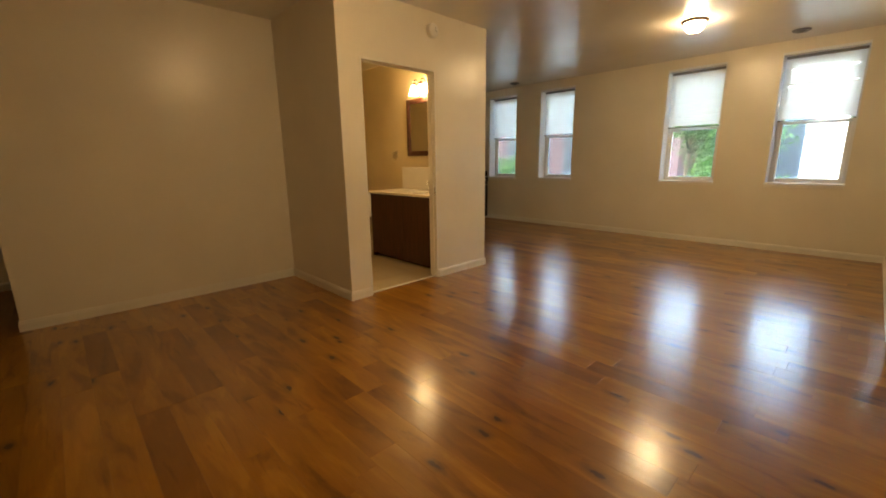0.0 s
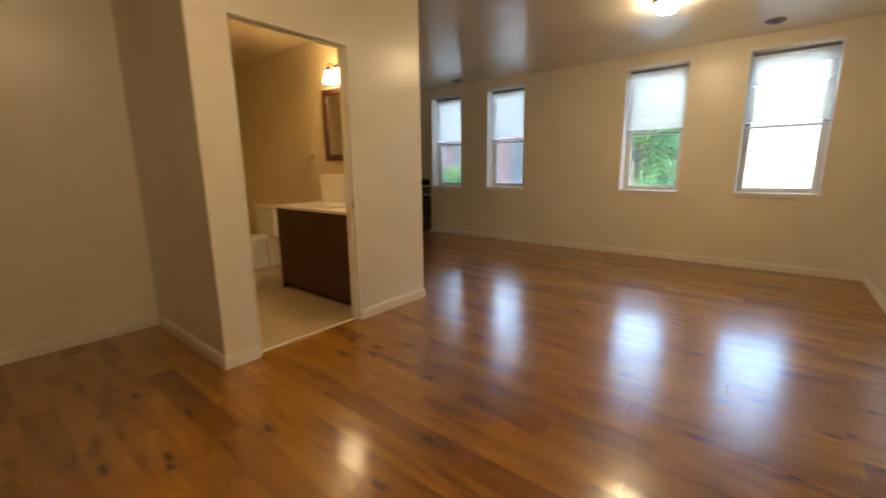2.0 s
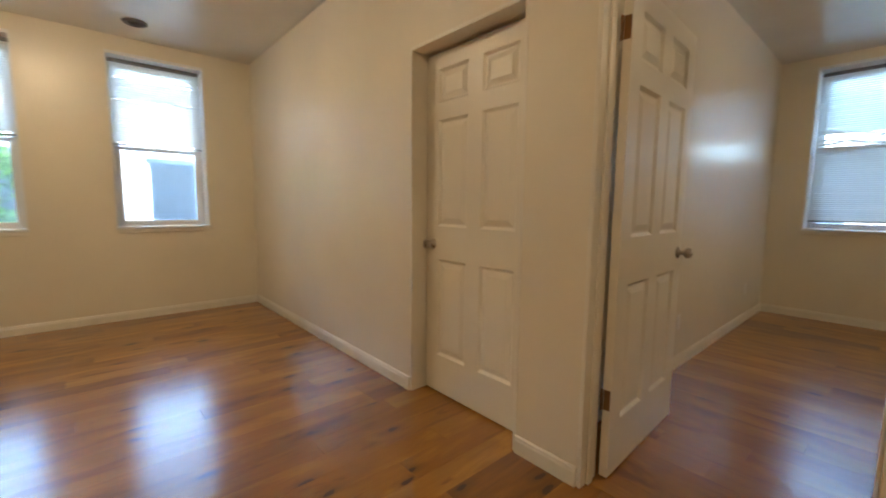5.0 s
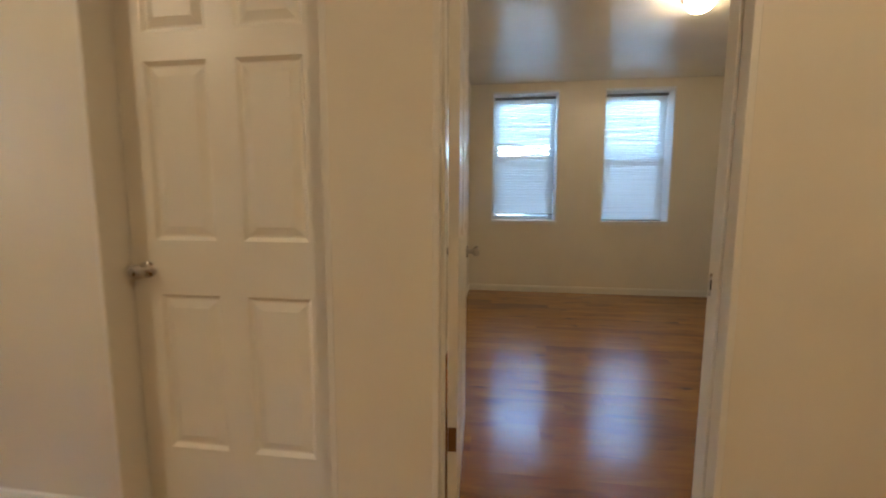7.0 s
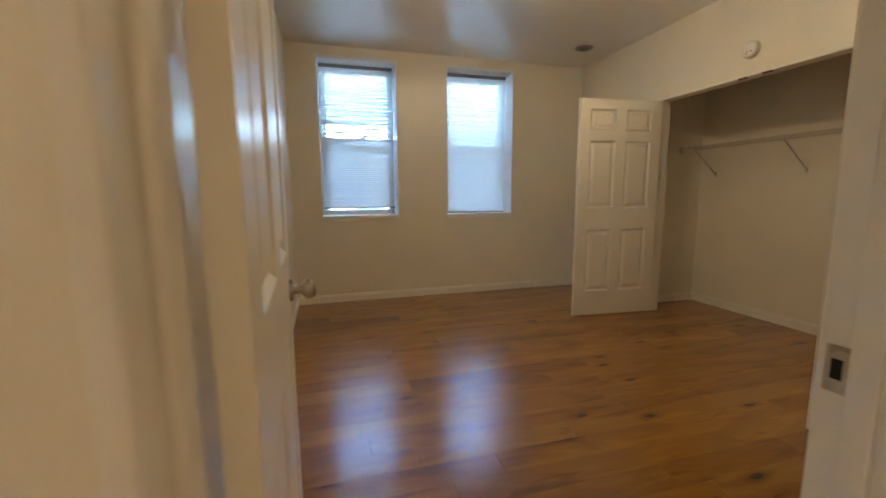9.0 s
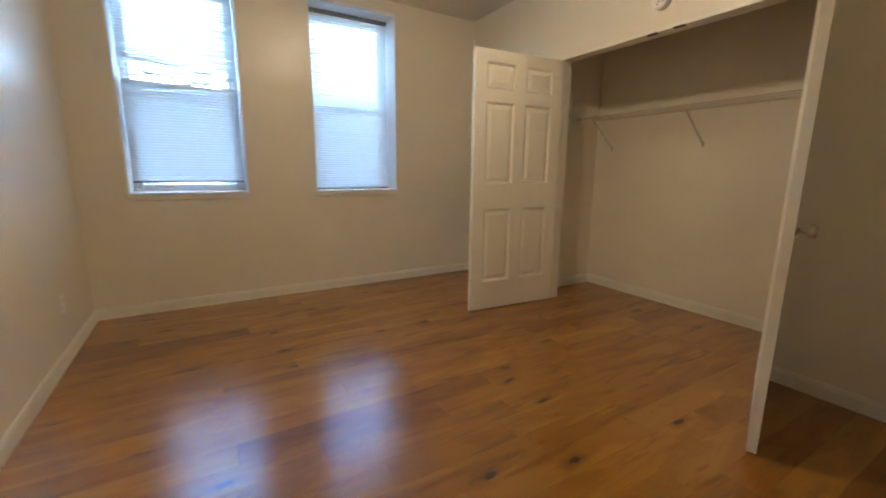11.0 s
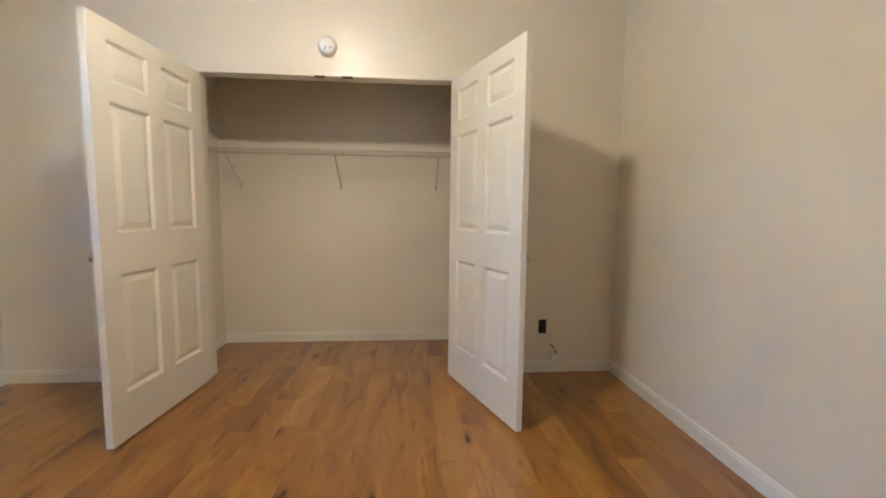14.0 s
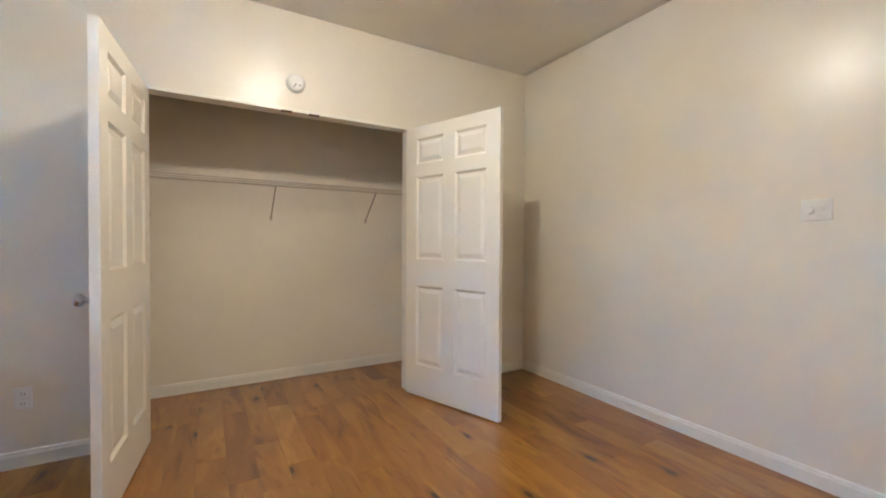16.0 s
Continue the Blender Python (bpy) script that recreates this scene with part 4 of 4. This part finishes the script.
smooth(part("spout", tube([(0, 0, 0.01), (0, 0, 0.085), (0, -0.03, 0.115), (0, -0.08, 0.112), (0, -0.11, 0.085)], 0.011, 12), M_CHROME, fc))
for x in (-0.058, 0.058):
    smooth(part("handle", lathe([(0.0, 0.012), (0.016, 0.012), (0.014, 0.040), (0.020, 0.048), (0.018, 0.060), (0.0, 0.064)], 18), M_CHROME, fc)).location = (x, 0, 0)

mir = empty("bathroom_mirror", Matrix.Translation((-4.757, BN, 1.347)), "wall mirror in a dark reddish wooden frame", "mirror")
for nm, bx in (("frame_side", (0.0, 0.062, 0.0, 0.735)), ("frame_side", (0.588, 0.650, 0.0, 0.735)), ("frame_rail", (0.062, 0.588, 0.0, 0.062)), ("frame_rail", (0.062, 0.588, 0.673, 0.735))):
    part(nm, box(bx[0], bx[1], -0.030, -0.001, bx[2], bx[3], 0.006), M_MIRRORWOOD, mir)
part("mirror_glass", box(0.058, 0.592, -0.014, -0.004, 0.058, 0.677), M_MIRROR, mir, "clear mirror glass")

vl = empty("vanity_light", Matrix.Translation((-4.295, BN, 2.195)), "brown metal vanity light with lit glass shades", "lamp")
part("backplate", box(-0.20, 0.20, -0.025, -0.001, -0.03, 0.03, 0.008), M_BRONZE, vl)
for x in (-0.145, 0.0, 0.145):
    arm = smooth(part("arm", tube([(x, -0.02, 0.0), (x, -0.06, 0.05), (x, -0.105, 0.095), (x, -0.14, 0.085), (x, -0.150, 0.045)], 0.007, 10), M_BRONZE, vl))
    smooth(part("socket", lathe([(0.0, 0.050), (0.022, 0.048), (0.026, 0.020), (0.024, 0.015), (0.0, 0.015)], 20), M_BRONZE, arm)).location = (x, -0.150, 0.0)
    smooth(part("shade", lathe([(0.026, 0.018), (0.034, -0.010), (0.048, -0.050), (0.058, -0.085), (0.060, -0.098), (0.0, -0.094)], 28), M_SHADE, arm, "lit bell-shaped frosted glass")).location = (x, -0.150, 0.0)

tr = empty("towel_ring", Matrix.Translation((-5.035, BN, 1.405)), "chrome towel ring on the bathroom wall", "towel ring")
smooth(part("mount", lathe([(0.0, 0.0), (0.026, 0.0), (0.024, -0.012), (0.012, -0.020), (0.010, -0.045), (0.0, -0.048)], 20, "y"), M_CHROME, tr))
smooth(part("ring", tube([(0.062 * math.sin(a), -0.040, -0.060 + 0.062 * math.cos(a)) for a in (2 * math.pi * i / 28 for i in range(29))], 0.0045, 8), M_CHROME, tr))

toi = empty("toilet", Matrix.Translation((-5.92, BN, 0.0105)), "white porcelain toilet with its lid down", "toilet")
part("tank", box(-0.235, 0.235, -0.200, -0.010, 0.40, 0.76, 0.025, seg=3), M_PORCELAIN, toi)
part("tank_lid", box(-0.250, 0.250, -0.212, -0.005, 0.762, 0.800, 0.012, seg=2), M_PORCELAIN, toi)
part("flush_lever", tube([(-0.17, -0.198, 0.70), (-0.17, -0.216, 0.70), (-0.10, -0.218, 0.692)], 0.006, 8), M_CHROME, toi)


def oval(rows, cx=0.0):
    bm = bmesh.new()
    rings = []
    for cy, rx, ry, z in rows:
        rings.append([bm.verts.new((cx + rx * math.cos(a), cy + ry * math.sin(a), z)) for a in (2 * math.pi * i / 32 for i in range(32))])
    for a, b in zip(rings, rings[1:]):
        for i in range(32):
            bm.faces.new((a[i], a[(i + 1) % 32], b[(i + 1) % 32], b[i]))
    bm.faces.new(rings[0])
    bm.faces.new(rings[-1])
    return bm


smooth(part("bowl", oval([(-0.38, 0.12, 0.22, 0.0), (-0.38, 0.11, 0.21, 0.08), (-0.40, 0.12, 0.21, 0.18), (-0.44, 0.17, 0.25, 0.30), (-0.45, 0.185, 0.27, 0.37), (-0.45, 0.185, 0.27, 0.39)]), M_PORCELAIN, toi))
smooth(part("seat", oval([(-0.45, 0.186, 0.272, 0.392), (-0.45, 0.190, 0.275, 0.400), (-0.45, 0.188, 0.272, 0.412)]), M_PLASTIC, toi))
smooth(part("lid", oval([(-0.445, 0.186, 0.268, 0.413), (-0.445, 0.184, 0.266, 0.424), (-0.445, 0.16, 0.24, 0.432)]), M_PLASTIC, toi))
part("pedestal_back", box(-0.11, 0.11, -0.22, -0.02, 0.0, 0.40, 0.02, seg=2), M_PORCELAIN, toi)

# ---- outside ----
GZ = -3.6
tagged(part("ground", box(-300, 300, -300, 300, GZ - 0.5, GZ), M_ASPHALT), "grey asphalt street ground", "ground", kind="structure")


def building(name, m, w, d, z0, z1, mat, openings, label, pane_mat):
    """A house block. Local x along the facade, y into the house; openings: (x, z, w, h) on the front."""
    top = empty(name, m, label, "building")
    part("wall", box(0, w, 0, d, z0, z1), mat, top)
    rf = part("roof", box(-0.15, w + 0.15, -0.15, d + 0.15, z1, z1 + 0.18), M_ROOF, top)
    part("cornice", box(-0.10, w + 0.10, -0.22, -0.004, z1 - 0.40, z1 - 0.004, 0.05), M_FARFRAME, rf)
    for x, z, ww, hh in openings:
        wi = part("window", box(x, x + ww, -0.02, -0.004, z, z + hh), M_FARFRAME, top)
        part("pane", box(x + 0.08, x + ww - 0.08, -0.035, -0.022, z + 0.08, z + hh / 2 - 0.03), pane_mat, wi)
        part("pane", box(x + 0.08, x + ww - 0.08, -0.035, -0.022, z + hh / 2 + 0.03, z + hh - 0.08), pane_mat, wi)
        part("sill", box(x - 0.1, x + ww + 0.1, -0.12, -0.004, z - 0.12, z - 0.002, 0.01), M_FARFRAME, wi)
        part("lintel", box(x - 0.12, x + ww + 0.12, -0.09, -0.004, z + hh + 0.002, z + hh + 0.22, 0.01), M_FARFRAME, wi)
    return top


def rows_of(w, zs, ww, hh, step, start):
    out = []
    for z in zs:
        x = start
        while x + ww < w - 0.4:
            out.append((x, z, ww, hh))
            x += step
    return out


building("white_house", Matrix.Translation((-5.6, 20.0, 0)), 16.0, 9.0, GZ, 5.6, M_STUCCO, [(6.15, 0.35, 1.6, 2.35), (10.4, 0.35, 1.6, 2.35), (1.6, 0.35, 1.6, 2.35), (6.15, -3.0, 1.6, 2.1), (10.4, -3.0, 1.6, 2.1)], "white stucco townhouse with grey-blue windows", M_DARKGLASS)
building("brick_house", Matrix.Translation((-20.5, 20.0, 0)), 13.5, 9.0, GZ, 6.4, M_BRICK, rows_of(13.5, (0.5, -2.9), 1.15, 2.2, 2.1, 0.9) + rows_of(13.5, (3.6,), 1.15, 1.9, 2.1, 0.9), "red brick townhouse with tall windows", M_DARKGLASS)
building("grey_house", Matrix.Translation((18.0, 12.0, 0)) @ Matrix.Rotation(radians(-90), 4, "Z"), 24.0, 8.0, GZ, 3.2, M_GREYWALL, rows_of(24.0, (0.0, -2.9), 1.1, 1.9, 3.0, 1.0), "low grey house across the yard", M_DARKGLASS)


def tree(x, y, height, crown, seed, label):
    rng = random.Random(seed)
    top = empty("tree", Matrix.Translation((x, y, GZ)), label, "tree")
    bm = tube([(0, 0, 0), (0.05, 0.02, height * 0.25), (-0.04, 0.06, height * 0.5), (0.03, 0.0, height * 0.85)], [0.19, 0.15, 0.11, 0.03], 12)
    tips = []
    for i in range(16):
        z0 = height * rng.uniform(0.36, 0.8)
        a = rng.uniform(0, 6.283)
        L = crown * rng.uniform(0.55, 1.0)
        p0, p2 = Vector((0, 0, z0)), Vector((L * math.cos(a), L * math.sin(a), z0 + L * rng.uniform(0.1, 0.75)))
        p1 = (p0 + p2) / 2 + Vector((0, 0, 0.12 * L))
        tube([p0, p1, p2], [0.055, 0.035, 0.01], 6, bm=bm)
        tips += [p1, p2, (p1 + p2) / 2]
    smooth(part("trunk", bm, M_BARK, top))
    vs, fs = [], []
    for c in tips:
        for _ in range(3):
            cc = c + Vector([rng.gauss(0, crown * 0.13) for _ in range(3)])
            for _ in range(46):
                p = cc + Vector([rng.gauss(0, crown * 0.115) for _ in range(3)])
                u = Vector([rng.gauss(0, 1) for _ in range(3)]).normalized()
                w = u.cross(Vector([rng.gauss(0, 1) for _ in range(3)])).normalized()
                s = rng.uniform(0.045, 0.085)
                n = len(vs)
                vs += [p - u * s * 1.3, p + w * s * 0.6, p + u * s * 1.3, p - w * s * 0.6]
                fs.append((n, n + 1, n + 2, n + 3))
    me = bpy.data.meshes.new("crown")
    me.from_pydata([tuple(v) for v in vs], [], fs)
    me.materials.append(M_LEAF)
    new("crown", me).parent = top
    return top


tree(-4.3, 12.0, 7.9, 2.0, 5, "leafy green street tree in full summer leaf")
tree(-12.6, 14.0, 5.3, 1.5, 11, "small leafy green tree before the brick house")

# ---- floors: boards last ----
PW, PT = 0.140, 0.018


def plank_mesh():
    """One board, unit length along x, its top edges eased."""
    c = 0.0004
    bm = bmesh.new()
    lo = [bm.verts.new(v) for v in ((0, 0.0001, -PT), (1, 0.0001, -PT), (1, PW - 0.0001, -PT), (0, PW - 0.0001, -PT))]
    mi = [bm.verts.new(v) for v in ((0.0004, 0.0001, -c), (0.9996, 0.0001, -c), (0.9996, PW - 0.0001, -c), (0.0004, PW - 0.0001, -c))]
    up = [bm.verts.new(v) for v in ((0.0010, c, 0), (0.9990, c, 0), (0.9990, PW - c, 0), (0.0010, PW - c, 0))]
    bm.faces.new(up)
    for a, b in ((lo, mi), (mi, up)):
        for i in range(4):
            bm.faces.new((a[i], a[(i + 1) % 4], b[(i + 1) % 4], b[i]))
    bmesh.ops.recalc_face_normals(bm, faces=bm.faces)
    me = bpy.data.meshes.new("plank")
    bm.to_mesh(me)
    bm.free()
    return me


def lay(floor, mat, rows, turned, near, seed):
    """Rows of boards: (across, from, to). Those for which near(x, y) holds are parts, the rest one joined part."""
    rng = random.Random(seed)
    me = plank_mesh()
    me.materials.append(mat)
    vs0 = [v.co.copy() for v in me.vertices]
    fs0 = [tuple(p.vertices) for p in me.polygons]
    vs, fs = [], []
    for across, u0, u1 in rows:
        u = u0
        first = True
        while u < u1 - 0.02:
            L = rng.uniform(0.45, 1.75) * (rng.uniform(0.3, 1.0) if first else 1.0)
            first = False
            e = min(u + L, u1)
            if u1 - e < 0.22:
                e = u1
            m = Matrix.Translation((u, across, rng.uniform(-0.0001, 0.0001)))
            if turned:
                m = Matrix.Rotation(radians(90), 4, "Z") @ Matrix.Translation((u, -across - PW, rng.uniform(-0.0001, 0.0001)))
            m = m @ Matrix.Rotation(rng.gauss(0, 0.0007), 4, "X") @ Matrix.Diagonal((e - u, 1, 1, 1))
            c = m @ Vector((0.5, PW / 2, 0))
            if near(c.x, c.y):
                o = new("plank", me)
                o.parent = floor
                o.matrix_basis = m
            else:
                n = len(vs)
                vs += [tuple(m @ v) for v in vs0]
                fs += [tuple(i + n for i in f) for f in fs0]
            u = e
    if vs:
        rest = bpy.data.meshes.new("plank_field")
        rest.from_pydata(vs, [], fs)
        rest.materials.append(mat)
        o = new("plank_field", rest)
        o.parent = floor
        tagged(o, kind="stuff")


floor_l = slab("floor_living", XW - 0.1, WT / 2, YS - 0.1, YN + 0.1, -0.14, -0.012, M_SUB, "glossy amber hardwood floor with knots and dark streaks", "floor")
rows = []
y = YS
while y < YN:
    mid = y + PW / 2
    if mid > YC1 - 0.06:
        x0 = XW
    elif mid > YC0 + 0.05:
        x0 = XC - 0.055
    elif mid > YA:
        x0 = XA - 0.05
    else:
        x0 = XH
    rows.append((y, x0, 0.150 if 0.60 < mid < 1.52 else WT / 2 - 0.002))
    y += PW
lay(floor_l, M_FLOOR_X, rows, False, lambda x, y: True, 3)
# unseen slab, added to keep daylight from leaking under the shut door
slab("closet_light_stop", 0.152, 0.95, YBN + 0.05, 1.9, -0.14, 0.0, M_SUB, "unseen dark slab that stops light under the shut closet door", "floor")
floor_b = slab("floor_bedroom", WT / 2, XE + 0.1, YCB - 0.1, YBN + 0.05, -0.14, -0.012, M_SUB, "glossy amber hardwood floor with knots and dark streaks", "floor")
rows = []
x = WT / 2 + 0.002
while x < XE:
    rows.append((x, YCB, YBN))
    x += PW
lay(floor_b, M_FLOOR_Y, rows, True, lambda x, y: True, 8)
# bathroom tiles
bath_floor = bpy.data.objects["floor_bath"]
tm = bpy.data.meshes.new("tile")
bm = box(0, 0.299, 0, 0.299, 0.004, 0.0105, 0.0015)
bm.to_mesh(tm)
bm.free()
tm.materials.append(M_TILE)
for i in range(10):
    for j in range(6):
        o = new("tile", tm)
        o.parent = bath_floor
        o.location = (XC - 0.058 - 0.302 * (i + 1), YC0 + 0.105 + 0.302 * j, 0)
thr = tagged(part("threshold", box(XC - 0.066, XC - 0.048, -0.432, 0.425, -0.001, 0.012, 0.003), M_TRIM), "narrow pale strip in the bathroom doorway", "threshold", kind="structure")
